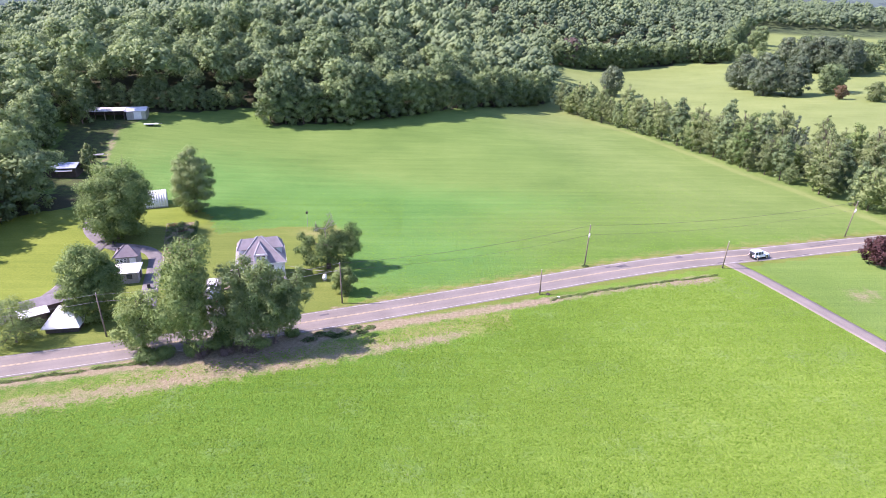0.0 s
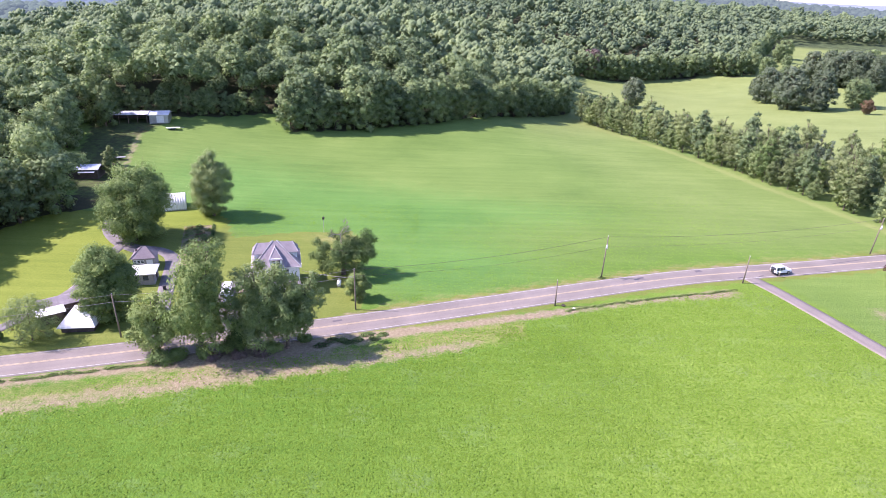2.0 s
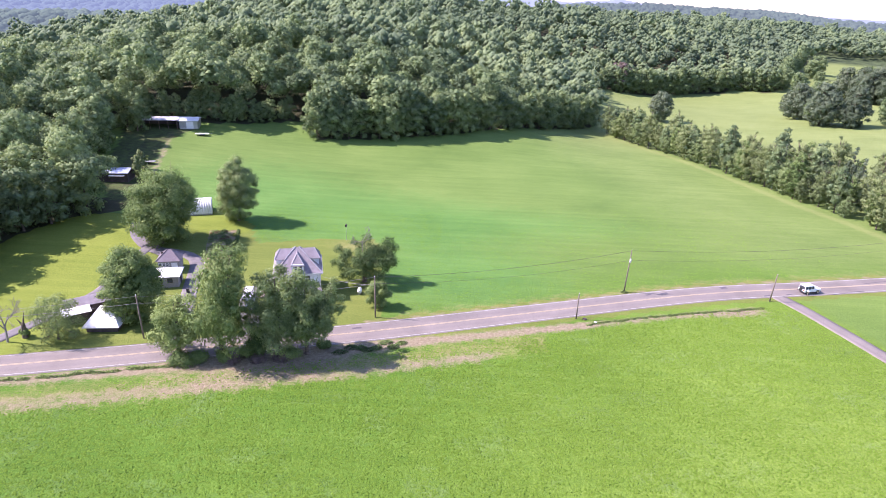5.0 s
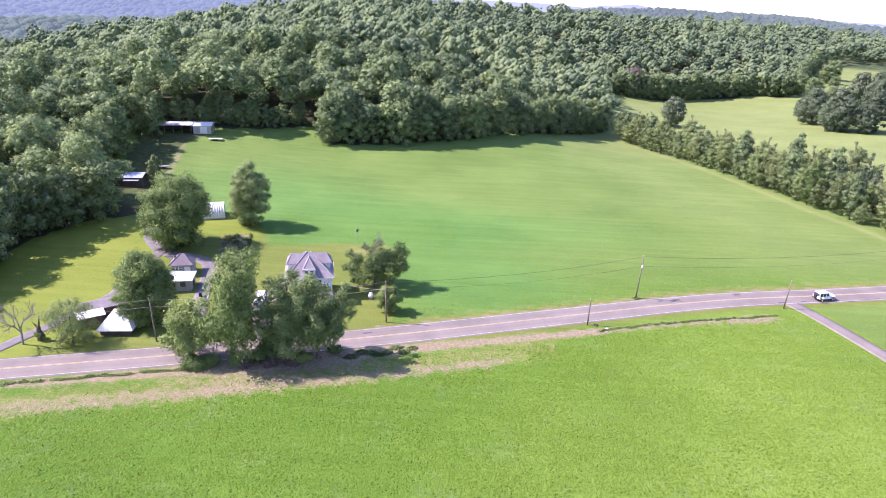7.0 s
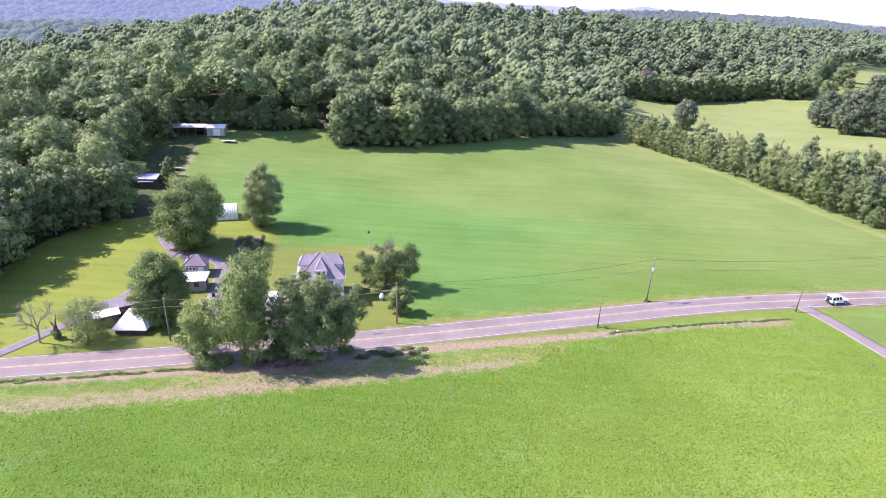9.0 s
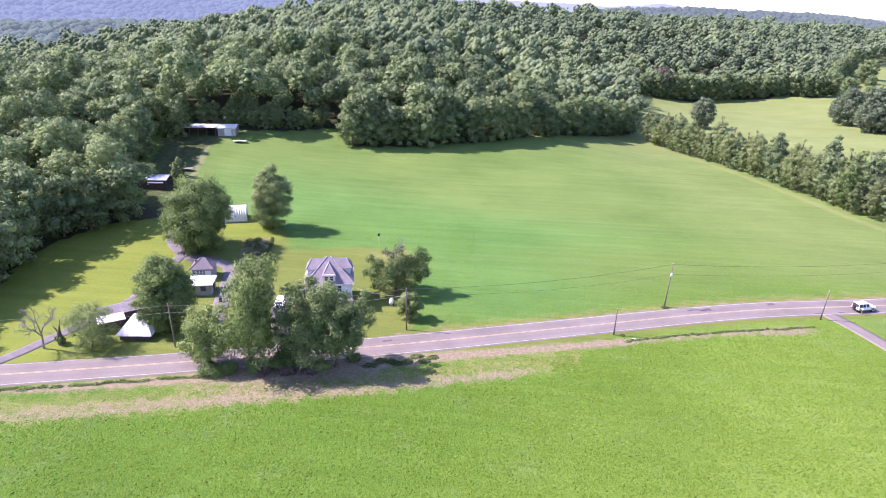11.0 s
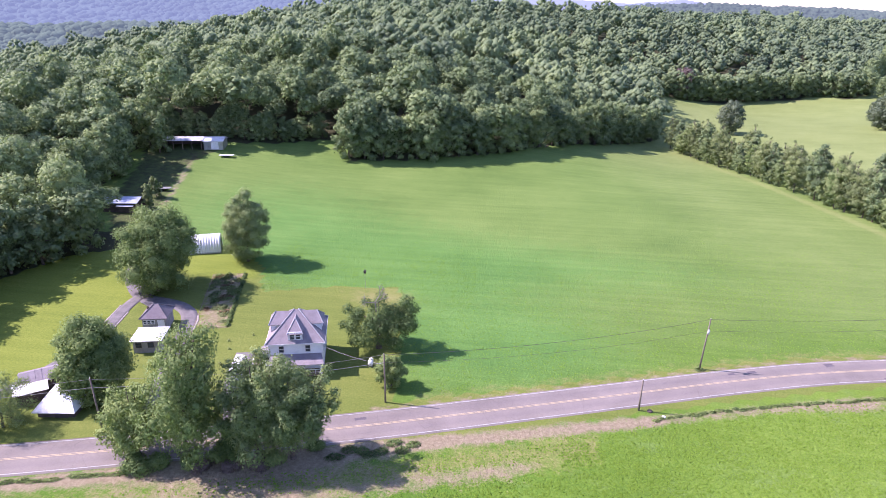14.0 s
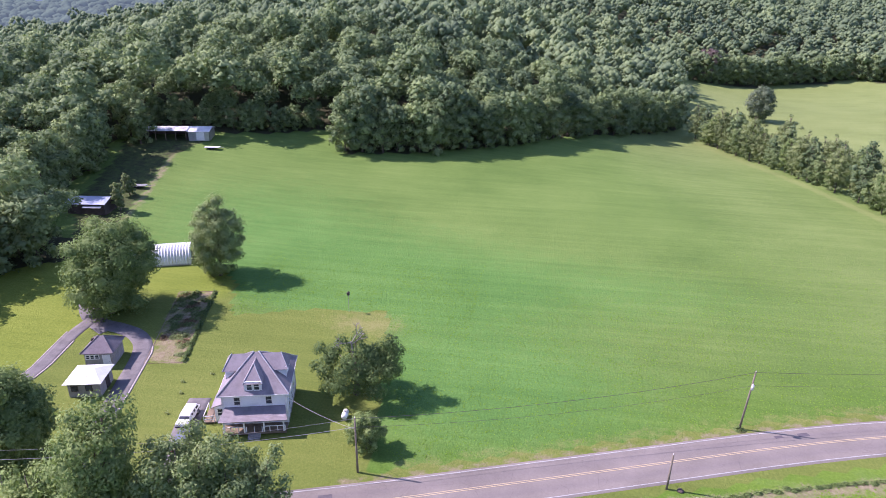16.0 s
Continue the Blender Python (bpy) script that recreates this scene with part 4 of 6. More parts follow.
for k, (x, y, r, hgt, m) in enumerate(((-46.2, 87.2, 2.0, 2.6, LEAF_EDGE), (-44.0, 88.0, 1.7, 1.8, LEAF_EDGE), (-40.0, 89.0, 1.6, 1.6, LEAF_EDGE), (-36.5, 90.2, 1.6, 1.8, LEAF_EDGE), (-29.5, 91.0, 1.9, 2.0, LEAF_EDGE), (-24.8, 94.6, 1.1, 1.5, LEAF_EDGE))):
    bush("roadside_bush", 400 + k, x, y, r, hgt, 1800, 0.13, m, "low green bush beside the road", group="roadside bushes")
# Bush-shaped clumps added in place of brown leaf litter on the ground.
for k, (x, y) in enumerate(((-38.6, 88.4), (-34.0, 89.2), (-31.0, 89.4))):
    bush("brown_bush", 420 + k, x, y, 1.5, 0.9, 800, 0.14, LEAF_RUST, "low reddish brown clump standing for leaf litter under roadside trees", group="brown bushes")
def weeds(name, seed, x, y, rx, ry, turn, hgt, n, leaf, mat, label, category="weeds", group="", tint=0.5):
    """A low uneven patch of leaves and stems."""
    rng = np.random.default_rng(seed)
    u = rng.uniform(-1, 1, (n * 2, 2))
    u = u[(u ** 2).sum(1) < rng.uniform(0.3, 1.0, n * 2)][:n]
    top = hgt * (1 - (u ** 2).sum(1)) * (0.55 + 0.45 * np.sin(u[:, 0] * 5 + seed) * np.cos(u[:, 1] * 4 + seed * 2))
    p = np.stack([u[:, 0] * rx, u[:, 1] * ry, np.abs(top) * rng.uniform(0.2, 1.0, len(u)) + 0.03], 1)
    a = rng.normal(size=(len(p), 3)) * np.array([1, 1, 0.6])
    a /= np.linalg.norm(a, axis=1)[:, None]
    b = rng.normal(size=(len(p), 3)) * np.array([1, 1, 0.6])
    s = leaf * rng.uniform(0.5, 1.5, (len(p), 1))
    v = np.stack([p + a * s, p - a * s * 0.5 + b * s * 0.45, p - a * s * 0.5 - b * s * 0.45], 1).reshape(-1, 3)
    n = p * np.array([0.5 / rx, 0.5 / ry, 0.3]) + np.array([0, 0, 0.8]) + rng.normal(scale=0.3, size=p.shape)
    n /= np.linalg.norm(n, axis=1)[:, None]
    tri = v.reshape(-1, 3, 3)
    flip = (np.cross(tri[:, 1] - tri[:, 0], tri[:, 2] - tri[:, 0]) * n).sum(1) < 0
    tri[flip] = tri[flip][:, ::-1]
    me = leafy(name, tri.reshape(-1, 3), np.arange(len(v)).reshape(-1, 3), np.repeat(n, 3, 0), mat)
    floats(me, "tint", np.repeat(tint + rng.normal(scale=0.12, size=len(p)), 3))
    ob = tagged(new(name, me), label, category, group)
    ob.matrix_basis = pose(x, y, gz(x, y), 0, 0, turn)
    return ob


for k in range(26):
    x = -92 + k * 1.75 + rng.uniform(-0.6, 0.6)
    weeds("verge_weeds", 500 + k, x, float(road_y(x)) - 4.9 + rng.uniform(-0.3, 0.3), rng.uniform(1.0, 1.9), 0.5, 17, rng.uniform(0.25, 0.6), 480, 0.1, LEAF_EDGE, "low green weeds along the road verge", group="verge weeds")
for k in range(30):
    x = 22 + k * 1.25 + rng.uniform(-0.4, 0.4)
    weeds("ditch_weeds", 540 + k, x, float(road_y(x)) - 7.4 - 0.9 * sm(x, 30, 55) + rng.uniform(-0.25, 0.25), rng.uniform(0.6, 1.3), 0.45, 17, rng.uniform(0.2, 0.5), 300, 0.09, LEAF_EDGE, "low dark weeds along a shallow ditch", group="ditch weeds")
# Weeds with a low tint: the roadside trees' shadow is put into their colour.
for k in range(8):
    x = -22 + k * 1.5 + rng.uniform(-0.5, 0.5)
    weeds("shade_weeds", 580 + k, x, float(road_y(x)) - 6.0 + rng.uniform(-1.0, 1.2), rng.uniform(1.0, 1.8), 0.9, 17, rng.uniform(0.4, 0.9), 500, 0.12, LEAF_EDGE, "tall green weeds on the verge beside roadside trees", group="shade weeds", tint=0.12)
weeds("pole_weeds", 430, 31.9, 123.3, 1.0, 0.7, 0, 0.7, 500, 0.11, LEAF_EDGE, "tuft of weeds round a utility pole")
for k in range(30):
    u, w = rng.uniform(0.02, 0.98), rng.uniform(0.05, 0.95)
    x, y = -58.2 + 5.8 * u - 7.4 * w, 124.2 + 1.4 * u + 24.6 * w
    dry = k % 3 == 0
    weeds("garden_plant", 610 + k, x, y, rng.uniform(0.7, 1.6), rng.uniform(0.6, 1.2), rng.uniform(0, 180), rng.uniform(0.3, 0.8), 330, 0.12, LEAF_BROWN if dry else LEAF_LIGHT, "dry brown weed in the overgrown garden bed" if dry else "leafy green weed in the overgrown garden bed", "plant", "garden plants")
for k in range(16):
    u = (k + 0.5) / 16
    weeds("border_weeds", 660 + k, -52.2 - 7.1 * u, 125.6 + 24.4 * u, 0.5, rng.uniform(0.9, 1.3), 16, rng.uniform(0.5, 0.9), 420, 0.11, LEAF_EDGE, "tall dark weeds along the garden border", group="border weeds", tint=0.15)
for k in range(14):
    u, w = rng.uniform(0.05, 0.95), rng.uniform(0.45, 0.98)
    weeds("garden_plant", 690 + k, -58.2 + 5.8 * u - 7.4 * w, 124.2 + 1.4 * u + 24.6 * w, rng.uniform(0.9, 1.7), rng.uniform(0.7, 1.3), rng.uniform(0, 180), rng.uniform(0.5, 1.0), 380, 0.13, LEAF_EDGE, "leafy green weed in the overgrown garden bed", "plant", "garden plants")
for k, (x, y) in enumerate(((-46.1, 123.3), (-48.2, 117.8), (-47.6, 113.0), (-49.6, 120.6))):
    weeds("lawn_sapling", 720 + k, x, y, 0.35, 0.3, 0, 0.9, 90, 0.09, LEAF_LIGHT, "small pale green sapling on the lawn", "plant", "lawn saplings", tint=0.8)
stump = bush("ivy_stump", 460, -75.6, 92.4, 1.0, 2.2, 1000, 0.16, LEAF_EDGE, "broken tree stump overgrown with dark ivy", "stump")
bm = bmesh.new()
rod(bm, (0, 0, -0.2), (0.1, 0, 2.6), 0.5, 0.32, 9)
rod(bm, (0.1, 0, 2.4), (0.5, 0.2, 4.6), 0.2, 0.05, 6)
rod(bm, (0.05, 0, 2.2), (-0.9, 0.1, 3.4), 0.2, 0.05, 6)
part("stem", bm, BARK, stump)

# ---- building materials ----
def siding_material():
    m, nt, b = material("white_siding", 0.55, 0.0, 0.35)
    n = calc(nt, "ADD", calc(nt, "MULTIPLY", noise_of(nt, 0.7, 4), 0.6), calc(nt, "MULTIPLY", noise_of(nt, 9.0, 3), 0.4))
    nt.links.new(ramp(nt, n, [(0.35, (0.68, 0.70, 0.73)), (0.6, (0.82, 0.83, 0.85))]), b.inputs["Base Color"])
    return m


SIDING = siding_material()
SHINGLE = worn("grey_shingles", (0.275, 0.25, 0.268), (0.19, 0.172, 0.185), 0.8, 14.0, 0.9, relief=0.5, vary=0.04)
BROWN_SHINGLE = worn("brown_shingles", (0.200, 0.178, 0.192), (0.135, 0.116, 0.128), 0.8, 14.0, 0.9, relief=0.5, vary=0.22)
TRIM = worn("white_trim", (0.80, 0.80, 0.80), (0.62, 0.62, 0.62), 2.0, 20.0, 0.5, relief=0.1)
METAL_WHITE = worn("white_roof_metal", (0.82, 0.84, 0.86), (0.66, 0.67, 0.69), 0.7, 8.0, 0.35, 0.0, relief=0.1, spec=0.5)
TRANSFORMER = worn("grey_drum_paint", (0.55, 0.56, 0.58), (0.42, 0.43, 0.45), 1.5, 14.0, 0.5, relief=0.1)
PATCHY_ROOF = worn("stained_roof_metal", (0.78, 0.79, 0.82), (0.24, 0.23, 0.25), 0.5, 3.0, 0.5, relief=0.1)
METAL_GREY = worn("galvanised_metal", (0.496, 0.504, 0.512), (0.360, 0.352, 0.344), 0.9, 12.0, 0.4, 0.6, relief=0.1)
BLUE_ROOF = worn("blue_grey_roofing", (0.42, 0.47, 0.58), (0.31, 0.36, 0.46), 0.9, 9.0, 0.45, relief=0.2)
BLOCK = worn("grey_block_wall", (0.34, 0.32, 0.30), (0.22, 0.20, 0.19), 1.0, 12.0, 0.9, relief=0.4)
DARKWOOD = worn("dark_boards", (0.094, 0.072, 0.065), (0.043, 0.036, 0.032), 1.2, 14.0, 0.9, relief=0.4, vary=0.3)
WOOD = worn("weathered_wood", (0.259, 0.202, 0.144), (0.144, 0.108, 0.079), 1.2, 16.0, 0.85, relief=0.4, vary=0.25)
STONE = worn("grey_concrete", (0.324, 0.310, 0.295), (0.216, 0.205, 0.194), 1.2, 14.0, 0.9, relief=0.4)
RUBBER = worn("black_rubber", (0.03, 0.03, 0.03), (0.018, 0.018, 0.018), 3.0, 30.0, 0.8)
CHROME = worn("bright_metal", (0.75, 0.75, 0.76), (0.6, 0.6, 0.6), 3.0, 20.0, 0.25, 1.0, relief=0.05)
CAR_WHITE = worn("white_car_paint", (0.82, 0.82, 0.83), (0.74, 0.74, 0.75), 0.8, 20.0, 0.25, spec=0.5, relief=0.02)
CAR_BLUE = worn("silver_blue_car_paint", (0.16, 0.19, 0.24), (0.12, 0.14, 0.18), 0.8, 20.0, 0.3, spec=0.5, relief=0.02)
PLASTIC_DARK = worn("dark_plastic", (0.05, 0.05, 0.055), (0.03, 0.03, 0.03), 2.0, 20.0, 0.6)
RED_PAINT = worn("red_paint", (0.45, 0.06, 0.05), (0.28, 0.04, 0.035), 1.5, 16.0, 0.5)


def glass_material():
    m, nt, b = material("window_glass", 0.12, 0.0, 0.3)
    b.inputs["Base Color"].default_value = (0.045, 0.055, 0.07, 1)
    n = noise_of(nt, 0.8, 2)
    nt.links.new(ramp(nt, n, [(0.35, (0.03, 0.036, 0.045)), (0.65, (0.07, 0.08, 0.1))]), b.inputs["Base Color"])
    return m


GLASS = glass_material()


def window(parent, x, y, z, w, hgt, face=-90.0, sashes=2, name="window", trim=None):
    """A framed sash window on a wall; face: the way that it looks, in degrees."""
    frame_bm = bmesh.new()
    for s in ((-w / 2 - 0.09, w / 2 + 0.09, -0.06, 0.03, hgt / 2, hgt / 2 + 0.1), (-w / 2 - 0.09, w / 2 + 0.09, -0.09, 0.03, -hgt / 2 - 0.1, -hgt / 2), (-w / 2 - 0.09, -w / 2, -0.06, 0.03, -hgt / 2, hgt / 2), (w / 2, w / 2 + 0.09, -0.06, 0.03, -hgt / 2, hgt / 2), (-w / 2, w / 2, -0.045, 0.02, -0.03, 0.03)):
        box(frame_bm, *s)
    ob = part(name, frame_bm, trim or TRIM, parent)
    ob.matrix_basis = pose(x, y, z, 0, 0, face + 90)
    for k in range(sashes):
        lo = -hgt / 2 + k * hgt / sashes
        part("pane", boxes((-w / 2, w / 2, -0.025 + 0.012 * k, 0.012, lo + 0.02, lo + hgt / sashes - 0.02)), GLASS, ob)
    return ob


def door(parent, x, y, z, w, hgt, face=-90.0, mat=None):
    bm = boxes((-w / 2, w / 2, -0.05, 0.02, 0, hgt))
    for s in ((-w / 2 - 0.1, -w / 2, -0.08, 0.03, 0, hgt + 0.1), (w / 2, w / 2 + 0.1, -0.08, 0.03, 0, hgt + 0.1), (-w / 2, w / 2, -0.08, 0.03, hgt, hgt + 0.1)):
        box(bm, *s)
    ob = part("door", bm, mat or TRIM, parent)
    ob.matrix_basis = pose(x, y, z, 0, 0, face + 90)
    kn = bmesh.new()
    bmesh.ops.create_uvsphere(kn, u_segments=8, v_segments=6, radius=0.04, matrix=Matrix.Translation((w / 2 - 0.1, -0.09, hgt * 0.47)))
    part("door_handle", kn, CHROME, ob)
    return ob


def courses(parent, name, a, b, c, d, mat, n, thick=0.013):
    """Shingle courses on a roof facet: a-b the eave, d-c the top, each course a strip of its own that overlaps the one below."""
    a, b, c, d = (Vector(p) for p in (a, b, c, d))
    nrm = (b - a).cross(d - a).normalized()
    for k in range(n):
        u, v = k / n, (k + 1) / n
        bm = bmesh.new()
        p = [a.lerp(d, u) + nrm * thick * 1.6, b.lerp(c, u) + nrm * thick * 1.6, b.lerp(c, v) + nrm * thick * 0.7, a.lerp(d, v) + nrm * thick * 0.7]
        slab(bm, p, thick)
        part(name, bm, mat, parent)


def clapboards(parent, x0, x1, y, z0, z1, face, dx, dy, step=0.24):
    """Overlapping boards on one wall."""
    n = int((z1 - z0) / step)
    for k in range(n):
        z = z0 + k * step
        bm = bmesh.new()
        vs = [bm.verts.new(p) for p in ((x0, -0.035, z), (x1, -0.035, z), (x1, -0.012, z + step), (x0, -0.012, z + step), (x0, 0, z), (x1, 0, z), (x1, 0, z + step), (x0, 0, z + step))]
        for f in ((0, 1, 2, 3), (1, 0, 4, 5), (0, 3, 7, 4), (2, 1, 5, 6)):
            bm.faces.new([vs[i] for i in f])
        ob = part("board", bm, SIDING, parent)
        ob.matrix_basis = pose(dx, dy, 0, 0, 0, face + 90)


# ---- the white house ----
def farm_house():
    ho = thing("farm_house", -35.0, 116.7, 14.4, "white two-storey farmhouse with grey hipped roof, dormers and front porch", "house")
    W, H = 4.2, 5.45
    part("foundation", boxes((-W - 0.05, W + 0.05, -W - 0.05, W + 0.05, -0.3, 0.5)), STONE, ho)
    wall = part("wall", boxes((-W, W, -W, W, 0.5, H)), SIDING, ho)
    for face, dx, dy in ((-90, 0, -W), (0, W, 0), (90, 0, W), (180, -W, 0)):
        clapboards(wall, -W, W, 0, 0.5, H, face, dx, dy)
    for sx in (-1, 1):
        for sy in (-1, 1):
            part("corner_board", boxes((sx * W - 0.13, sx * W + 0.13, sy * W - 0.13, sy * W + 0.13, 0.5, H)), TRIM, ho)
    E, P = 4.75, 9.35
    roof = bmesh.new()
    c = [(-E, -E, H), (E, -E, H), (E, E, H), (-E, E, H)]
    r = [(-0.35, 0, P), (0.35, 0, P)]
    vs = [roof.verts.new(p) for p in c + r]
    for f in ((0, 1, 5, 4), (1, 2, 5), (2, 3, 4, 5), (3, 0, 4), (3, 2, 1, 0)):
        roof.faces.new([vs[i] for i in f])
    ro = part("roof", roof, SHINGLE, ho)
    courses(ro, "shingle_course", c[0], c[1], r[1], r[0], SHINGLE, 22)
    courses(ro, "shingle_course", c[1], c[2], r[1], r[1], SHINGLE, 22)
    courses(ro, "shingle_course", c[3], c[0], r[0], r[0], SHINGLE, 22)
    courses(ro, "shingle_course", c[2], c[3], r[0], r[1], SHINGLE, 22)
    part("fascia", boxes((-E - 0.02, E + 0.02, -E - 0.03, -E + 0.02, H - 0.16, H + 0.03), (-E - 0.02, E + 0.02, E - 0.02, E + 0.03, H - 0.16, H + 0.03), (-E - 0.03, -E + 0.02, -E, E, H - 0.16, H + 0.03), (E - 0.02, E + 0.03, -E, E, H - 0.16, H + 0.03)), TRIM, ho)
    hips = bmesh.new()
    for k, p in enumerate(c):
        rod(hips, (p[0], p[1], p[2] + 0.05), (r[0] if p[0] < 0 else r[1])[:2] + (P + 0.05,), 0.1, 0.1, 6)
    part("hip_cap", hips, METAL_GREY, ro)
    # dormers: (turn, half width, front distance, eave, ridge)
    for turn, hw, fd, ez, rz, win in ((0, 1.1, 4.2, 7.25, 8.85, 2), (90, 1.5, 4.05, 7.8, 9.12, 1), (-90, 1.5, 4.05, 7.8, 9.12, 1)):
        bm = bmesh.new()
        back = 2.2 if turn == 0 else 3.35      # how far out the hip starts
        top_z = ez + 0.02
        lo = H + (E - fd) / E * (P - H) - 0.25
        pts = [(-hw, -fd, lo), (hw, -fd, lo), (hw, -fd, ez), (0, -fd, top_z), (-hw, -fd, ez), (-hw, 0, lo), (hw, 0, lo), (hw, 0, ez), (0, 0, top_z), (-hw, 0, ez)]
        v = [bm.verts.new(p) for p in pts]
        for f in ((0, 1, 2, 3, 4), (1, 6, 7, 2), (5, 0, 4, 9), (4, 3, 8, 9), (3, 2, 7, 8), (9, 8, 7, 6, 5)):
            bm.faces.new([v[i] for i in f])
        do = part("dormer", bm, SIDING, ho)
        do.matrix_basis = pose(0, 0, 0, 0, 0, turn)
        o = 0.2 if turn == 0 else 0.36
        for s in (-1, 1):
            rb = bmesh.new()
            k = (rz - ez) / hw
            e0, e1, t1, t0 = (s * (hw + o), -fd - o, ez - k * o), (s * (hw + o), -0.3, ez - k * o), (0, -0.3, rz), (0, -back, rz)
            slab(rb, (e0, e1, t1, t0) if s > 0 else (t0, t1, e1, e0), 0.1)
            part("dormer_roof", rb, SHINGLE, do)
        rb = bmesh.new()
        slab(rb, ((-hw - o, -fd - o, ez - k * o), (hw + o, -fd - o, ez - k * o), (0, -back, rz)), 0.1)
        part("dormer_roof", rb, SHINGLE, do)
        cap = bmesh.new()
        for s in (-1, 1):
            rod(cap, (s * (hw + o), -fd - o, ez - k * o + 0.03), (0, -back, rz + 0.03), 0.06, 0.06, 6)
        part("hip_cap", cap, METAL_GREY, do)
        for s in (-1, 1):
            part("gable_trim", boxes((s * hw - 0.07, s * hw + 0.07, -fd - 0.03, -fd, lo, ez)), TRIM, do)
        for q in range(win):
            x = (q - (win - 1) / 2) * 0.95
            window(do, x, -fd - 0.012, (lo + ez) / 2 + 0.05, 0.62, 1.0)
    # windows on the walls
    for x in (-2.3, 1.9):
        window(wall, x, -W - 0.036, 4.3, 0.75, 1.15)
    for y in (-2.3, 0.2, 2.4):
        for z in (1.9, 4.25):
            window(wall, W + 0.036, y, z, 0.8, 1.35, 0)
            window(wall, -W - 0.036, y, z, 0.8, 1.35, 180)
    for x in (-2.2, 1.6):
        window(wall, x, -W - 0.036, 1.9, 1.0, 1.4)
    door(wall, 0.1, -W - 0.036, 0.55, 0.95, 2.05)
    # porch
    D = 2.0
    porch = part("porch", boxes((-W, W, -W - D, -W - 0.04, 0.25, 0.55)), WOOD, ho, "wooden front porch")
    for k in range(9):
        x = -W + 0.1 + k * (2 * W - 0.2) / 8
        part("baluster", boxes((x - 0.04, x + 0.04, -W - D + 0.06, -W - D + 0.14, 0.55, 1.4)), TRIM, porch)
    for x in (-3.9, -1.3, 1.3, 3.9):
        part("porch_post", boxes((x - 0.1, x + 0.1, -W - D + 0.02, -W - D + 0.22, 0.55, 2.5), bevel=0.02), TRIM, porch)
    part("handrail", boxes((-W + 0.1, -1.4, -W - D + 0.05, -W - D + 0.15, 1.38, 1.46), (1.4, W - 0.1, -W - D + 0.05, -W - D + 0.15, 1.38, 1.46)), TRIM, porch)
    pr = bmesh.new()
    e0, e1, t1, t0 = (-W - 0.3, -W - D - 0.35, 2.6), (W + 0.3, -W - D - 0.35, 2.6), (W - 0.2, -W - 0.02, 3.35), (-W + 0.2, -W - 0.02, 3.35)
    slab(pr, (e0, e1, t1, t0), 0.12)
    pro = part("porch_roof", pr, SHINGLE, ho)
    courses(pro, "shingle_course", e0, e1, t1, t0, SHINGLE, 12)
    part("porch_beam", boxes((-W, W, -W - D, -W - D + 0.22, 2.3, 2.53)), TRIM, porch)
    for k in range(3):
        part("step", boxes((-0.8, 0.8, -W - D - 0.3 * (k + 1), -W - D - 0.3 * k, 0, 0.4 - 0.13 * k)), STONE, porch)
    # low entry wing on the drive side
    wing = part("side_wing", boxes((-W - 1.6, -W - 0.04, -2.9, -0.2, 0.0, 2.7)), SIDING, ho)
    wr = bmesh.new()
    slab(wr, ((-W - 1.95, -3.2, 2.65), (-W - 0.04, -3.2, 3.3), (-W - 0.04, 0.1, 3.3), (-W - 1.95, 0.1, 2.65)), 0.1)
    part("wing_roof", wr, SHINGLE, wing)
    window(wing, -W - 0.8, -2.936, 1.7, 0.8, 1.1)
    door(wing, -W - 1.636, -1.5, 0.1, 0.9, 2.0, 180)
    deck = part("deck", boxes((-W - 3.2, -W - 1.65, -3.2, 0.0, 0.1, 0.3)), WOOD, ho, "small wooden deck with railings")
    for x, y in ((-W - 3.15, -3.15), (-W - 1.75, -3.15), (-W - 3.15, -0.05)):
        part("railing_post", boxes((x - 0.05, x + 0.05, y - 0.05, y + 0.05, 0.3, 1.3)), TRIM, deck)
    part("railing", boxes((-W - 3.2, -W - 1.7, -3.2, -3.12, 1.2, 1.3), (-W - 3.2, -W - 3.12, -3.2, 0, 1.2, 1.3), (-W - 3.2, -W - 1.7, -3.18, -3.14, 0.7, 0.78)), TRIM, deck)
    return ho


farm_house()


# ---- sheds ----
def hip_roof(parent, x0, x1, y0, y1, z, peak, ridge, mat, name="roof", thick=0.09):
    """A hipped roof of four panels; ridge: half its length, along x."""
    cx, cy = (x0 + x1) / 2, (y0 + y1) / 2
    a, b, c, d, p, q = (x0, y0, z), (x1, y0, z), (x1, y1, z), (x0, y1, z), (cx - ridge, cy, peak), (cx + ridge, cy, peak)
    bm = bmesh.new()
    for pts in ((a, b, q, p), (b, c, q), (c, d, p, q), (d, a, p)):
        slab(bm, pts, thick)
    return part(name, bm, mat, parent)


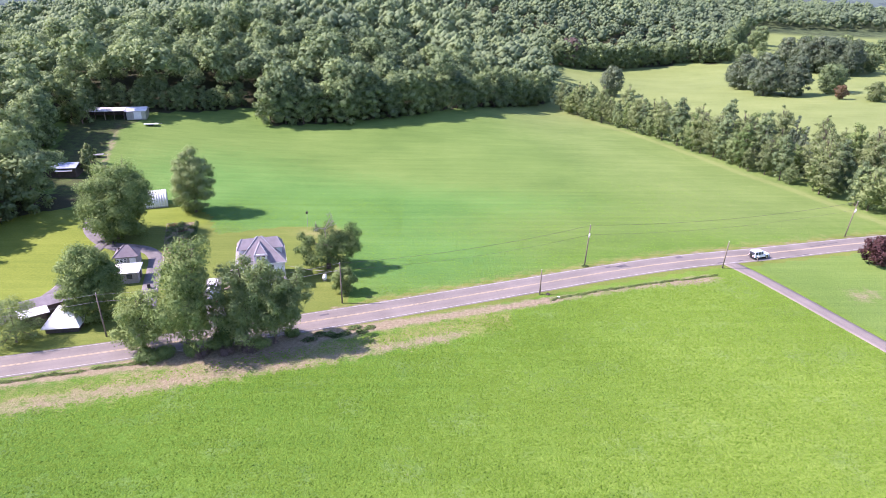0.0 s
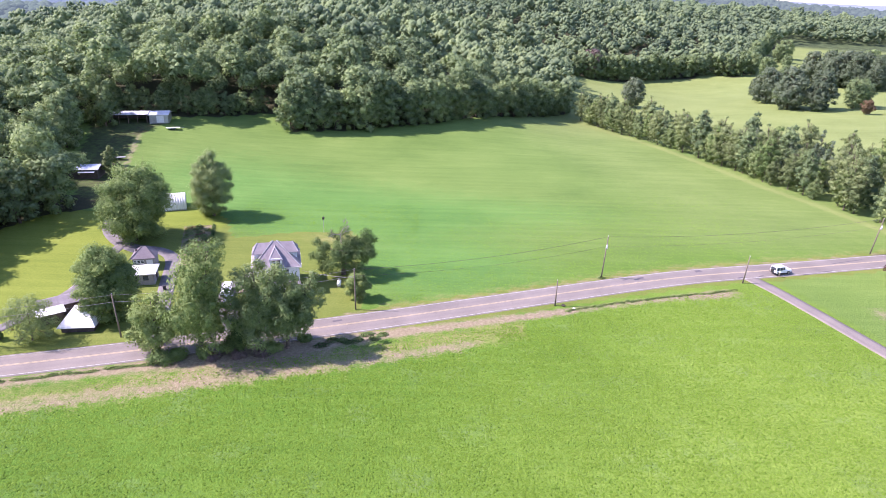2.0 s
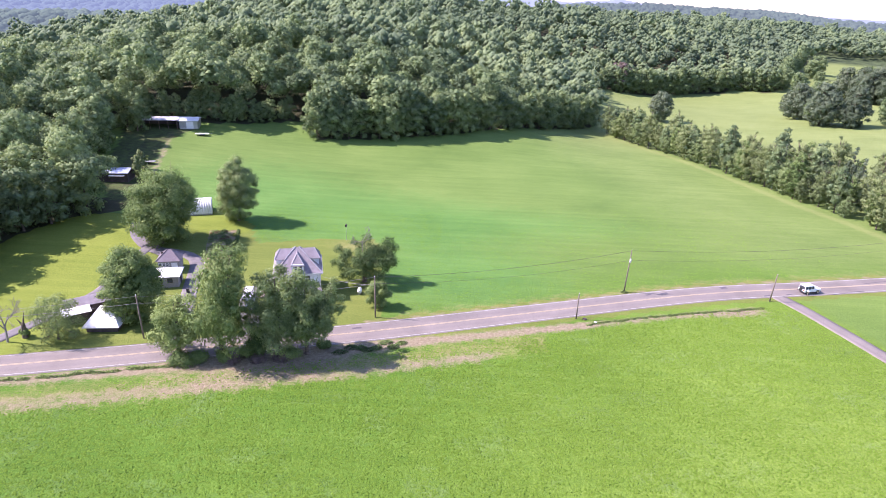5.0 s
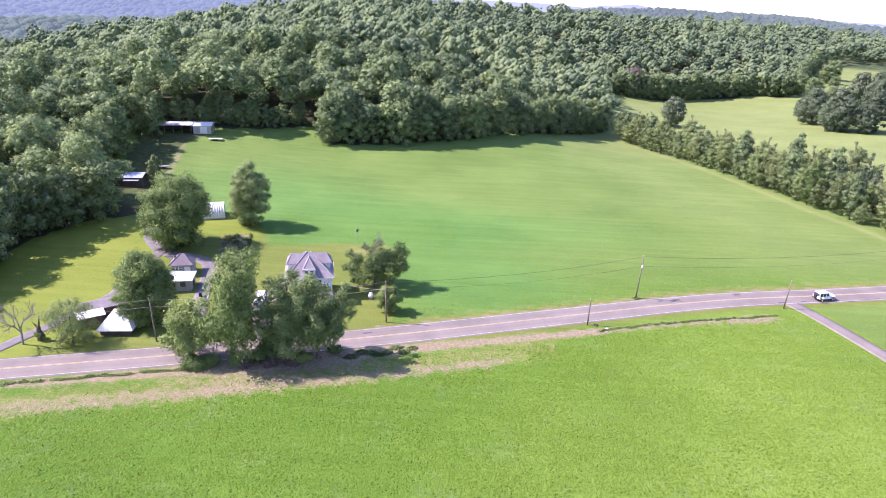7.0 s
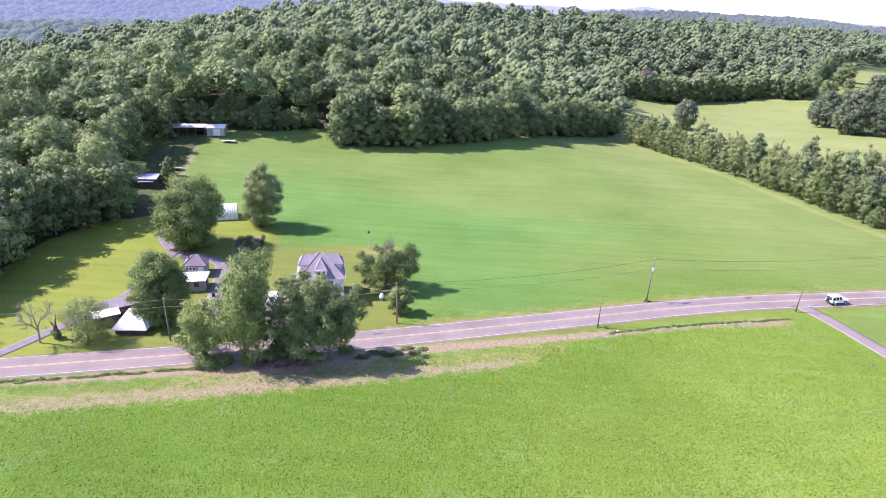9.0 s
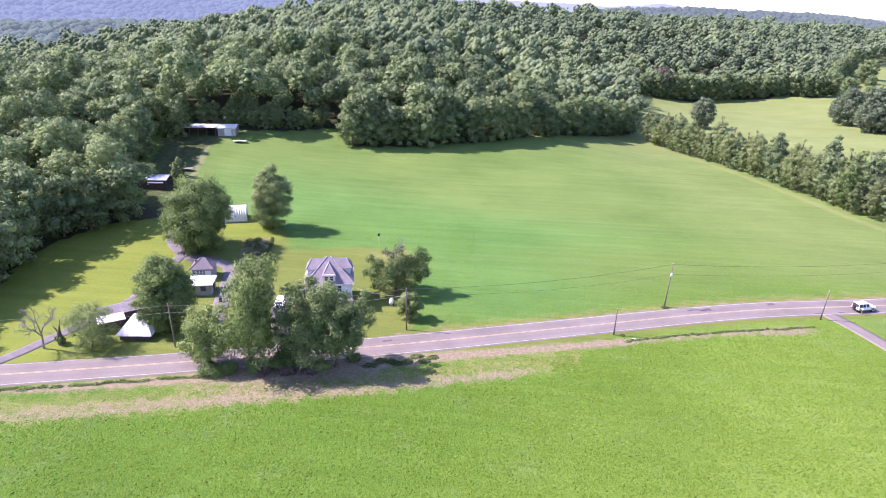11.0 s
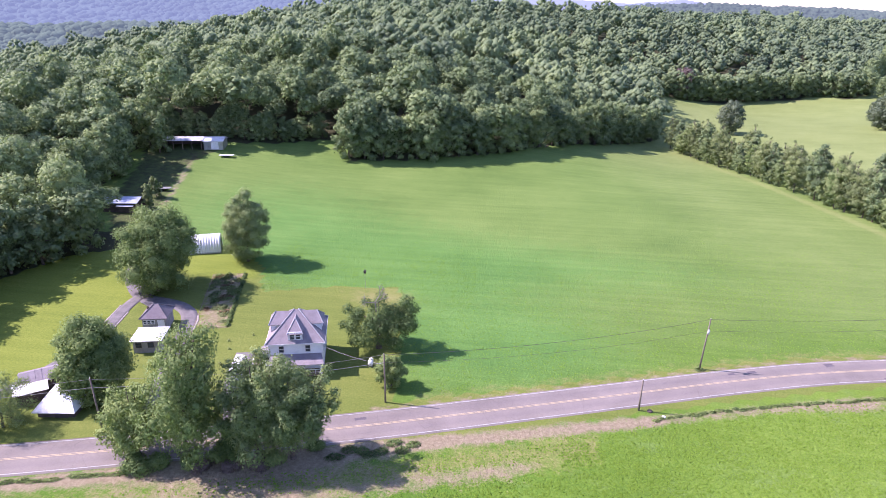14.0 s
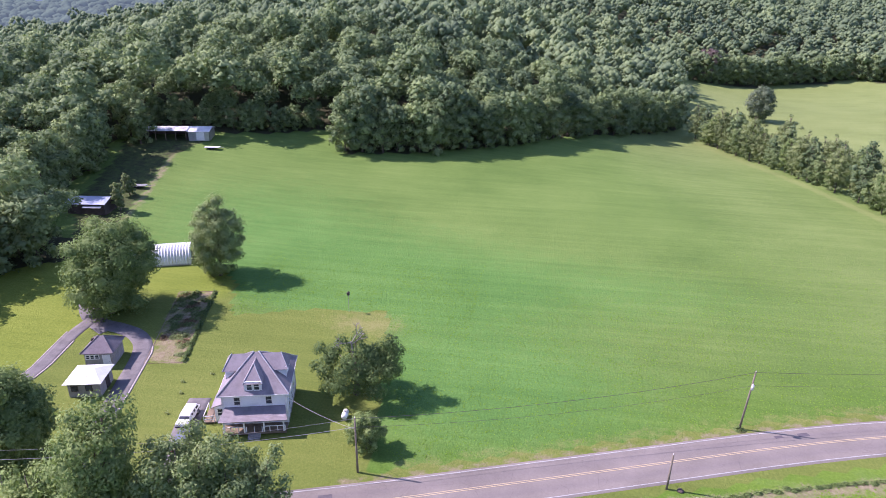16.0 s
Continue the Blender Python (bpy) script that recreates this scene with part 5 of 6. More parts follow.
def white_shed():
    s = thing("garden_shed", -61.9, 116.7, 14.0, "grey block shed with a white metal hipped roof", "shed")
    part("wall", boxes((-2.25, 2.25, -2.15, 2.25, -0.2, 2.45)), BLOCK, s)
    r = hip_roof(s, -2.7, 2.7, -2.6, 2.7, 2.45, 3.5, 0.9, METAL_WHITE)
    seams = bmesh.new()
    for k in range(8):
        x = -2.3 + k * 0.65
        u = 1.0 if abs(x) < 0.9 else max(0.05, (2.7 - abs(x)) / 1.8)
        rod(seams, (x, -2.6, 2.47), (x, -2.6 + u * 2.65, 2.47 + u * 1.05), 0.02, 0.02, 4)
    part("seam", seams, METAL_WHITE, r)
    window(s, -1.3, -2.162, 1.5, 0.8, 0.75, sashes=1, trim=DARKWOOD)
    window(s, 0.7, -2.162, 1.5, 0.8, 0.75, sashes=1, trim=DARKWOOD)
    door(s, 2.262, 0.4, 0.0, 0.9, 2.0, 0, DARKWOOD)


def garage():
    s = thing("small_garage", -64.9, 124.2, 14.0, "small dark garage with a brown shingle hipped roof", "garage")
    part("wall", boxes((-2.1, 2.1, -2.1, 2.2, -0.2, 2.6)), BLOCK, s)
    hip_roof(s, -2.5, 2.5, -2.5, 2.6, 2.6, 4.4, 0.35, BROWN_SHINGLE)
    caps = bmesh.new()
    for x, y in ((-2.5, -2.5), (2.5, -2.5), (2.5, 2.6), (-2.5, 2.6)):
        rod(caps, (x, y, 2.66), (math.copysign(0.35, x), 0.05, 4.46), 0.07, 0.07, 6)
    part("hip_cap", caps, BROWN_SHINGLE, s)
    for k in range(3):
        window(s, -1.6 + k * 0.7, -2.112, 1.8, 0.5, 0.6)
    door(s, 1.2, -2.112, 0.0, 1.0, 2.05)
    part("garage_door", boxes((2.1, 2.14, -1.4, 1.4, 0.0, 2.1)), BLOCK, s)
    part("roof_vent", boxes((-1.75, -1.4, 0.2, 0.55, 3.0, 3.75), bevel=0.03), DARKWOOD, s, "small dark roof vent")


white_shed()
garage()


def arched_shed():
    s = thing("arched_metal_shed", -76.6, 160.8, 22.0, "white corrugated metal arched shed on the field edge", "shed")
    L, R, H = 6.0, 2.9, 3.6
    n, ribs = 20, 40
    for k in range(ribs // 2):
        V, F = [], []
        for j in range(5):
            x = -L + (k + j / 4) * 2 * L / (ribs // 2)
            bulge = 0.17 * math.sin(math.pi * j / 4)
            for i in range(n + 1):
                a = math.pi * i / n
                V.append((x, -(R + bulge) * math.cos(a), max(0.0, (H + bulge) * math.sin(a) ** 0.85)))
        for j in range(4):
            for i in range(n):
                q = j * (n + 1) + i
                F.append((q, q + 1, q + n + 2, q + n + 1))
        me = mesh_of("metal_panel", V, F, METAL_WHITE, True)
        o = new("metal_panel", me)
        o.parent = s
    bm = bmesh.new()
    for x in (-L + 0.02, L - 0.02):
        vs = [bm.verts.new((x, -R * math.cos(math.pi * i / n), H * math.sin(math.pi * i / n) ** 0.85)) for i in range(n + 1)]
        bm.faces.new(vs)
    part("end_wall", bm, METAL_GREY, s)
    part("end_door", boxes((L - 0.02, L + 0.04, -1.3, 1.3, 0.0, 2.6)), DARKWOOD, s)
    part("footing", boxes((-L, L, -R - 0.12, -R + 0.1, -0.3, 0.2), (-L, L, R - 0.1, R + 0.12, -0.3, 0.2)), STONE, s)


arched_shed()


def gable_shed(name, x, y, turn, L, D, H, rise, wall, roof, label, open_front=False):
    """A long low building, its ridge along its length."""
    s = thing(name, x, y, turn, label, "shed")
    if open_front:
        part("wall", boxes((-L, L, D - 0.15, D, -0.3, H), (-L, -L + 0.15, -D, D, -0.3, H), (L - 0.15, L, -D, D, -0.3, H)), wall, s)
        for k in range(5):
            px = -L + 0.2 + k * (2 * L - 0.4) / 4
            part("post", boxes((px - 0.09, px + 0.09, -D, -D + 0.18, -0.3, H)), WOOD, s)
    else:
        part("wall", boxes((-L, L, -D, D, -0.3, H)), wall, s)
    o = 0.4
    for sgn in (-1, 1):
        bm = bmesh.new()
        a, b, c, d = (-L - o, sgn * (D + o), H - 0.02), (L + o, sgn * (D + o), H - 0.02), (L + o, 0, H + rise), (-L - o, 0, H + rise)
        slab(bm, (a, b, c, d) if sgn < 0 else (d, c, b, a), 0.1)
        r = part("roof", bm, roof, s)
        seam = bmesh.new()
        for k in range(int(L * 2 / 0.9) + 1):
            px = -L + k * 0.9
            rod(seam, (px, sgn * (D + o), H + 0.01), (px, 0, H + rise + 0.03), 0.025, 0.025, 4)
        part("seam", seam, roof, r)
    return s


b1 = gable_shed("barn", -109.2, 240.2, 12, 3.3, 3.4, 2.9, 1.0, METAL_GREY, METAL_WHITE, "low barn with a white metal roof at the forest edge")
door(b1, 0.5, -3.412, 0, 2.4, 2.5)
gable_shed("pole_barn", -119.4, 237.6, 12, 6.6, 3.2, 2.9, 0.8, DARKWOOD, PATCHY_ROOF, "long open-fronted pole barn with a stained pale metal roof", True)
b2 = gable_shed("yard_shed", -107.4, 181.0, 8, 4.6, 2.9, 2.6, 0.9, DARKWOOD, BLUE_ROOF, "dark shed with a blue-grey roof beside the farm yard")
part("roof_sheet", boxes((-0.6, 3.9, -2.95, -1.2, 2.62, 2.68)), METAL_WHITE, b2).matrix_basis = pose(0, 0, 0.08, 17, 0, 0)
f1 = thing("roadside_shed", -64.4, 98.4, 8, "low dark shed with a bright white metal hipped roof", "shed")
part("wall", boxes((-2.6, 2.6, -2.9, 2.9, -0.3, 1.15)), DARKWOOD, f1)
hip_roof(f1, -3.1, 3.1, -3.5, 3.35, 1.1, 3.8, 0.9, METAL_WHITE)
door(f1, 0.8, -2.912, -0.2, 1.6, 1.2, -90, DARKWOOD)
gable_shed("lean_to", -70.8, 99.4, 40, 1.9, 1.5, 2.0, 0.4, DARKWOOD, METAL_WHITE, "small lean-to with a white metal roof")
gable_shed("shingled_shed", -70.6, 103.2, 40, 3.6, 1.9, 2.2, 0.9, DARKWOOD, SHINGLE, "low shed with a grey shingle roof")


# ---- utility poles and cables ----
def utility_pole(x, y, hgt, lean=(0, 0), arm=True, transformer=False, turn=19, label="weathered wooden utility pole with a crossarm beside the road"):
    p = thing("utility_pole", x, y, 0, label, "utility pole", "utility poles")
    p.matrix_basis = pose(x, y, gz(x, y), lean[0], lean[1], 0)
    bm = bmesh.new()
    rod(bm, (0, 0, -0.5), (0, 0, hgt), 0.15, 0.1, 10)
    part("post", bm, POLEWOOD, p, smooth=True)
    if arm:
        a = part("crossarm", boxes((-0.06, 0.06, -0.9, 0.9, hgt - 0.75, hgt - 0.62)), POLEWOOD, p)
        a.matrix_basis = pose(0, 0, 0, 0, 0, turn)
        for y0 in (-0.8, 0.8):
            ins = bmesh.new()
            rod(ins, (0, y0, hgt - 0.62), (0, y0, hgt - 0.45), 0.045, 0.03, 6)
            part("insulator", ins, TRIM, a)
    ins = bmesh.new()
    rod(ins, (0, 0, hgt), (0, 0, hgt + 0.18), 0.05, 0.03, 6)
    part("insulator", ins, TRIM, p)
    if transformer:
        t = bmesh.new()
        rod(t, (0.0, -0.36, hgt - 2.6), (0.0, -0.36, hgt - 1.9), 0.19, 0.19, 12)
        rod(t, (0.0, -0.36, hgt - 1.9), (0.0, -0.36, hgt - 1.8), 0.2, 0.1, 12)
        rod(t, (0.0, -0.36, hgt - 1.8), (0.0, -0.36, hgt - 1.62), 0.04, 0.03, 6)
        part("transformer", t, TRANSFORMER, p, "pale grey drum transformer", True)
    return p


utility_pole(-56.0, 94.2, 8.1, (0, -2), arm=False, label="weathered wooden utility pole behind roadside trees")
utility_pole(-17.9, 106.3, 8.3, (0, -0.5), arm=False, label="weathered wooden utility pole on the lawn")
utility_pole(32.0, 123.6, 9.4, (0, 2.5), arm=False, transformer=True, label="leaning wooden utility pole with a drum transformer")
utility_pole(100.2, 141.2, 9.0, (0, 6), arm=False, transformer=True, label="leaning wooden utility pole with a transformer near the hedgerow")
utility_pole(20.0, 109.9, 5.3, (0, 0.5), arm=False, label="short wooden pole on the road verge")
utility_pole(61.6, 122.4, 6.1, (0, 3.5), arm=False, label="short leaning wooden pole at the lane's mouth")

CABLE = worn("grey_cable", (0.3, 0.3, 0.3), (0.2, 0.2, 0.2), 2.0, 20.0, 0.6)


WIRE = worn("dark_wire", (0.09, 0.085, 0.08), (0.05, 0.05, 0.05), 2.0, 20.0, 0.7)


def cable(a, b, sag, r=0.018, mat=CABLE):
    a, b = Vector(a), Vector(b)
    pts = [a.lerp(b, k / 14) - Vector((0, 0, sag * 4 * (k / 14) * (1 - k / 14))) for k in range(15)]
    bm = bmesh.new()
    for p, q in zip(pts, pts[1:]):
        rod(bm, p, q, r, r, 5)
    ob = part("power_cable", bm, mat, None)
    return tagged(ob, "thin overhead power cable strung between poles", "cable", "power cables")


A, B, C, D = (-56.3, 94.2), (-18.0, 106.3), (32.4, 123.6), (101.2, 141.2)
cable((*A, 7.9), (*B, 8.2), 0.9), cable((*A, 6.6), (*B, 6.9), 0.8, 0.03)
cable((*B, 8.2), (*C, 9.3), 1.1, 0.026, WIRE), cable((*B, 6.9), (*C, 7.2), 1.2, 0.018, WIRE)
cable((*C, 9.3), (*D, 8.9), 1.4, 0.026, WIRE), cable((*C, 7.2), (*D, 7.0), 1.4, 0.018, WIRE)
cable((-130, 72, 8.2), (*A, 7.9), 1.2), cable((-130, 72, 6.9), (*A, 6.6), 1.2, 0.03)
cable((*B, 6.6), (-30.9, 114.4, 4.6), 0.5, 0.025)


# ---- vehicles ----
def car(name, x, y, turn, paint, label, L=4.4, W=1.85, H=1.8, boxy=True, z=0.0):
    """An off-road or family car: body with cut arches, glazed cabin, wheels, lamps, bumpers."""
    v = thing(name, x, y, turn, label, "car", z=z)
    hl, hw = L / 2, W / 2
    bm = boxes((-hl, hl, -hw, hw, 0.45, 1.02), bevel=0.09)
    body = part("body", bm, paint, v, smooth=False)
    cab = bmesh.new()
    x0, x1 = (-hl + 0.05, hl * 0.22) if boxy else (-hl + 0.25, hl * 0.38)
    s = 0.12 if boxy else 0.4
    pts = [(x0, -hw + 0.05, 1.0), (x1 + s, -hw + 0.05, 1.0), (x1 + s, hw - 0.05, 1.0), (x0, hw - 0.05, 1.0), (x0 + s * 0.6, -hw + 0.17, H), (x1 - s * 0.6, -hw + 0.17, H), (x1 - s * 0.6, hw - 0.17, H), (x0 + s * 0.6, hw - 0.17, H)]
    q = [cab.verts.new(p) for p in pts]
    for f in ((0, 1, 5, 4), (1, 2, 6, 5), (2, 3, 7, 6), (3, 0, 4, 7), (4, 5, 6, 7)):
        cab.faces.new([q[i] for i in f])
    bmesh.ops.bevel(cab, geom=list(cab.edges), offset=0.05, segments=2, affect="EDGES")
    cabin = part("cabin", cab, paint, v)
    for sgn in (-1, 1):
        for a, b in ((0.06, 0.34), (0.38, 0.66), (0.7, 0.95)):
            g = bmesh.new()
            xa, xb = x0 + s * 0.4 + (x1 - x0) * a, x0 + s * 0.4 + (x1 - x0 - s) * b
            slab(g, ((xa, sgn * (hw - 0.045), 1.1), (xb, sgn * (hw - 0.045), 1.1), (xb, sgn * (hw - 0.125), H - 0.14), (xa, sgn * (hw - 0.125), H - 0.14)), 0.03 * -sgn)
            part("side_window", g, GLASS, cabin)
    for xa, xb in ((x1 + s * 0.95, x1 - s * 0.42), (x0 - 0.012, x0 + s * 0.5)):
        g = bmesh.new()
        e = 0.03 if xa > 0 else -0.03
        slab(g, ((xa + e, -hw + 0.16, 1.1), (xa + e, hw - 0.16, 1.1), (xb + e, hw - 0.26, H - 0.14), (xb + e, -hw + 0.26, H - 0.14)), 0.02 if xa > 0 else -0.02)
        part("windscreen", g, GLASS, cabin)
    part("bonnet", boxes((hl * 0.3, hl - 0.06, -hw + 0.14, hw - 0.14, 1.0, 1.1), bevel=0.04), paint, body)
    for xa in (-hl, hl):
        part("bumper", boxes((xa - 0.12, xa + 0.12, -hw + 0.02, hw - 0.02, 0.42, 0.62), bevel=0.04), PLASTIC_DARK, body)
        for sgn in (-1, 1):
            part("headlight" if xa > 0 else "tail_light", boxes((xa - 0.05, xa + 0.02, sgn * (hw - 0.3) - 0.13, sgn * (hw - 0.3) + 0.13, 0.75, 0.95), bevel=0.02), CHROME if xa > 0 else RED_PAINT, body)
    for xa in (-hl * 0.62, hl * 0.64):
        for sgn in (-1, 1):
            wb = bmesh.new()
            rod(wb, (xa, sgn * (hw - 0.2), 0.37), (xa, sgn * (hw + 0.03), 0.37), 0.37, 0.37, 18)
            w = part("wheel", wb, RUBBER, v)
            rb = bmesh.new()
            rod(rb, (xa, sgn * (hw + 0.02), 0.37), (xa, sgn * (hw + 0.05), 0.37), 0.22, 0.2, 12)
            part("rim", rb, CHROME, w)
            part("wheel_arch", boxes((xa - 0.46, xa + 0.46, sgn * (hw - 0.04), sgn * (hw + 0.05), 0.72, 0.82), bevel=0.02), PLASTIC_DARK, body)
    if boxy:
        sp = bmesh.new()
        rod(sp, (-hl - 0.22, 0.1, 0.95), (-hl - 0.02, 0.1, 0.95), 0.36, 0.36, 18)
        part("spare_wheel", sp, RUBBER, v)
    return v


jx = 71.6
car("white_jeep", jx + 0.6, float(road_y(jx)) - 1.75, 17.5, CAR_WHITE, "white boxy off-road car driving on the road", 4.2, 1.85, 1.85, True, 0.1)
car("parked_car", -43.9, 112.2, -82, CAR_WHITE, "white estate car parked on the drive beside the house", 4.5, 1.8, 1.55, False, 0.06)
car("silver_car", -41.9, 107.2, 104, CAR_BLUE, "dark silver-blue car parked in the drive behind trees", 4.5, 1.8, 1.5, False, 0.06)


# ---- small things ----
def propane_tank():
    t = thing("propane_tank", -22.6, 116.4, 95, "white propane tank on concrete blocks beside the house", "tank")
    bm = bmesh.new()
    rod(bm, (-0.6, 0, 0.72), (0.6, 0, 0.72), 0.42, 0.42, 20)
    for s in (-1, 1):
        bmesh.ops.create_uvsphere(bm, u_segments=20, v_segments=10, radius=0.42, matrix=Matrix.LocRotScale((s * 0.6, 0, 0.72), None, (0.62, 1, 1)))
    part("vessel", bm, METAL_WHITE, t, smooth=True)
    bm = bmesh.new()
    rod(bm, (0, 0, 1.1), (0, 0, 1.26), 0.12, 0.14, 12)
    part("valve_cap", bm, METAL_GREY, t)
    for s in (-1, 1):
        part("block", boxes((s * 0.42 - 0.1, s * 0.42 + 0.1, -0.35, 0.35, -0.1, 0.36)), STONE, t)


propane_tank()


def bird_house():
    b = thing("bird_house", -31.2, 147.0, 0, "small dark bird house on a tall thin pole", "bird house")
    bm = bmesh.new()
    rod(bm, (0, 0, -0.3), (0, 0, 3.5), 0.05, 0.04, 8)
    part("post", bm, METAL_GREY, b)
    h = part("box", boxes((-0.22, 0.22, -0.22, 0.22, 3.5, 3.95)), DARKWOOD, b)
    bm = bmesh.new()
    slab(bm, ((-0.3, -0.3, 3.9), (0.0, -0.3, 4.15), (0.0, 0.3, 4.15), (-0.3, 0.3, 3.9)), -0.03)
    slab(bm, ((0.0, -0.3, 4.15), (0.3, -0.3, 3.9), (0.3, 0.3, 3.9), (0.0, 0.3, 4.15)), -0.03)
    part("roof", bm, DARKWOOD, b)


bird_house()


def garden_edging():
    g = tagged(new("garden_edging"), "low weathered timber edging round the garden bed", "edging")
    for (ax, ay), (bx, by) in zip(GARDEN, GARDEN[1:] + GARDEN[:1]):
        n = int(math.hypot(bx - ax, by - ay) / 2.4) + 1
        for k in range(n):
            p, q = k / n, (k + 0.96) / n
            a, b = Vector((ax + (bx - ax) * p, ay + (by - ay) * p, 0)), Vector((ax + (bx - ax) * q, ay + (by - ay) * q, 0))
            m = (a + b) / 2
            bm = boxes((-(b - a).length / 2, (b - a).length / 2, -0.06, 0.06, -0.1, 0.06), bevel=0.015)
            o = part("timber", bm, WOOD, g)
            o.matrix_basis = pose(m.x, m.y, gz(m.x, m.y), 0, 0, math.degrees(math.atan2(b.y - a.y, b.x - a.x)))


garden_edging()


def rock(name, seed, x, y, r, mat, label):
    bm = bmesh.new()
    bmesh.ops.create_icosphere(bm, subdivisions=2, radius=r)
    for v in bm.verts:
        v.co *= 1 + 0.25 * noise.noise(v.co * 1.3 / r + Vector((seed, 0, 0)))
        v.co.z *= 0.6
    ob = part(name, bm, mat, None, smooth=False)
    ob.location = (x, y, gz(x, y) + r * 0.25)
    return tagged(ob, label, "stone")


rock("pale_stone", 1, 23.4, 108.6, 0.3, TRIM, "pale flat stone on the road verge")
rock("dark_stone", 2, 21.6, 109.8, 0.4, DARKWOOD, "dark stone beside a short pole")


def flat_trailer(name, x, y, turn, label, mat):
    t = thing(name, x, y, turn, label, "trailer")
    part("bed", boxes((-2.4, 2.4, -0.95, 0.95, 0.62, 0.78), bevel=0.02), mat, t)
    for xa in (-0.5, 0.5):
        for s in (-1, 1):
            bm = bmesh.new()
            rod(bm, (xa, s * 0.85, 0.33), (xa, s * 1.05, 0.33), 0.33, 0.33, 14)
            part("wheel", bm, RUBBER, t)
    part("drawbar", boxes((2.4, 3.6, -0.06, 0.06, 0.55, 0.67)), METAL_GREY, t)


flat_trailer("hay_trailer", -105.7, 197.5, 12, "pale flatbed trailer parked in the farm yard", METAL_GREY)
flat_trailer("white_trailer", -101.5, 232.0, 12, "white flatbed trailer at the field's edge", METAL_WHITE)


def roadside_mailbox(x, y):
    m = thing("mailbox", x, y, 19, "white mailbox on a post beside the road", "mailbox")
    part("post", boxes((-0.05, 0.05, -0.05, 0.05, -0.2, 1.05)), WOOD, m)
    bm = boxes((-0.1, 0.1, -0.25, 0.25, 1.05, 1.3), bevel=0.06)
    part("box", bm, TRIM, m)


roadside_mailbox(71.0, 126.0)


def waste_bin(x, y):
    b = thing("waste_bin", x, y, 20, "small black wheeled bin beside the drive", "bin")
    part("body", boxes((-0.28, 0.28, -0.3, 0.3, 0.08, 0.95), bevel=0.04), PLASTIC_DARK, b)
    part("lid", boxes((-0.31, 0.31, -0.34, 0.34, 0.95, 1.03), bevel=0.03), PLASTIC_DARK, b)
    for sgn in (-1, 1):
        bm = bmesh.new()
        rod(bm, (sgn * 0.2, 0.28, 0.11), (sgn * 0.3, 0.28, 0.11), 0.11, 0.11, 12)
        part("wheel", bm, RUBBER, b)


waste_bin(-56.2, 112.6)
ROADPATCH = worn("dark_road_patch", (0.12, 0.11, 0.12), (0.08, 0.07, 0.08), 1.5, 14.0, 0.9)
for x, off, l, w in ((41, 1.9, 1.6, 0.7), (37.5, 2.0, 1.2, 0.5), (55, 2.2, 1.6, 0.9), (61.5, -2.6, 1.6, 0.5), (66.5, -2.5, 1.4, 0.4), (-20, 1.7, 1.7, 0.6), (92, 1.2, 9.0, 0.25), (80, -3.0, 8.5, 0.35)):
    o = part("road_patch", boxes((-l / 2, l / 2, -w / 2, w / 2, 0.0, 0.01)), ROADPATCH, road)
    cx, cy = x - off * 0.33, float(road_y(x)) + off * 0.945
    o.matrix_basis = pose(cx, cy, 0.052 + 0.05 * (1 - (off / 3.45) ** 2), 0, 0, 18.5)


# ---- far hills beyond the valley ----
def far_ridge(name, seed, pts, width, mat, label, crowns=0):
    """A wooded ridge along a line of (x, y, height)."""
    p = np.array(pts, float)
    n, m = 220, 32
    t = np.linspace(0, len(p) - 1, n)
    c = np.stack([np.interp(t, np.arange(len(p)), p[:, a]) for a in range(3)], 1)
    for a in range(3):
        c[:, a] = np.convolve(np.pad(c[:, a], 9, mode="edge"), np.ones(19) / 19, "valid")
    d = np.gradient(c[:, :2], axis=0)
    d /= np.hypot(d[:, 0], d[:, 1])[:, None]
    u = np.linspace(-1, 1, m)
    V = np.zeros((n, m, 3))
    rng = np.random.default_rng(seed)
    rough = rng.normal(size=(n, m)) * 1.2
    for i in range(n):
        V[i, :, 0] = c[i, 0] - d[i, 1] * u * width
        V[i, :, 1] = c[i, 1] + d[i, 0] * u * width
        hill = noise.noise(Vector((i * 0.019, seed, 0))) * 0.05 + noise.noise(Vector((i * 0.065, seed, 3))) * 0.03
        V[i, :, 2] = -22 + (c[i, 2] * (1 + hill) + 22) * np.exp(-(u / 0.56) ** 2) + rough[i]
    i = (np.arange(n - 1)[:, None] * m + np.arange(m - 1)).ravel()
    F = np.stack([i, i + m, i + m + 1, i + 1], 1)
    v, f = V.reshape(-1, 3), np.concatenate([F[:, [0, 1, 2]], F[:, [0, 2, 3]]])
    if crowns:
        # round tree crowns all over the side that is seen
        a, b = rng.uniform(0.42 * n if pts[0][0] < -2000 else 0, n - 1.01, crowns), rng.uniform(0.04, 0.5, crowns) * m
        i, j, p, q = a.astype(int), b.astype(int), (a % 1)[:, None], (b % 1)[:, None]
        at = (V[i, j] * (1 - q) + V[i, j + 1] * q) * (1 - p) + (V[i + 1, j] * (1 - q) + V[i + 1, j + 1] * q) * p
        lobes = np.concatenate([at, rng.uniform(6, 13, (crowns, 1)) * (1.0 if width > 500 else 0.75)], 1)
        v, f = joined((v, f), lumpy(rng, lobes, 1.0, (ICO_V * np.array([1, 1, 0.85]), ICO_F), 0.0))
    me = mesh_of(name, v, f, mat, True)
    return tagged(new(name, me), label, "hills", kind="stuff" if crowns else "structure")


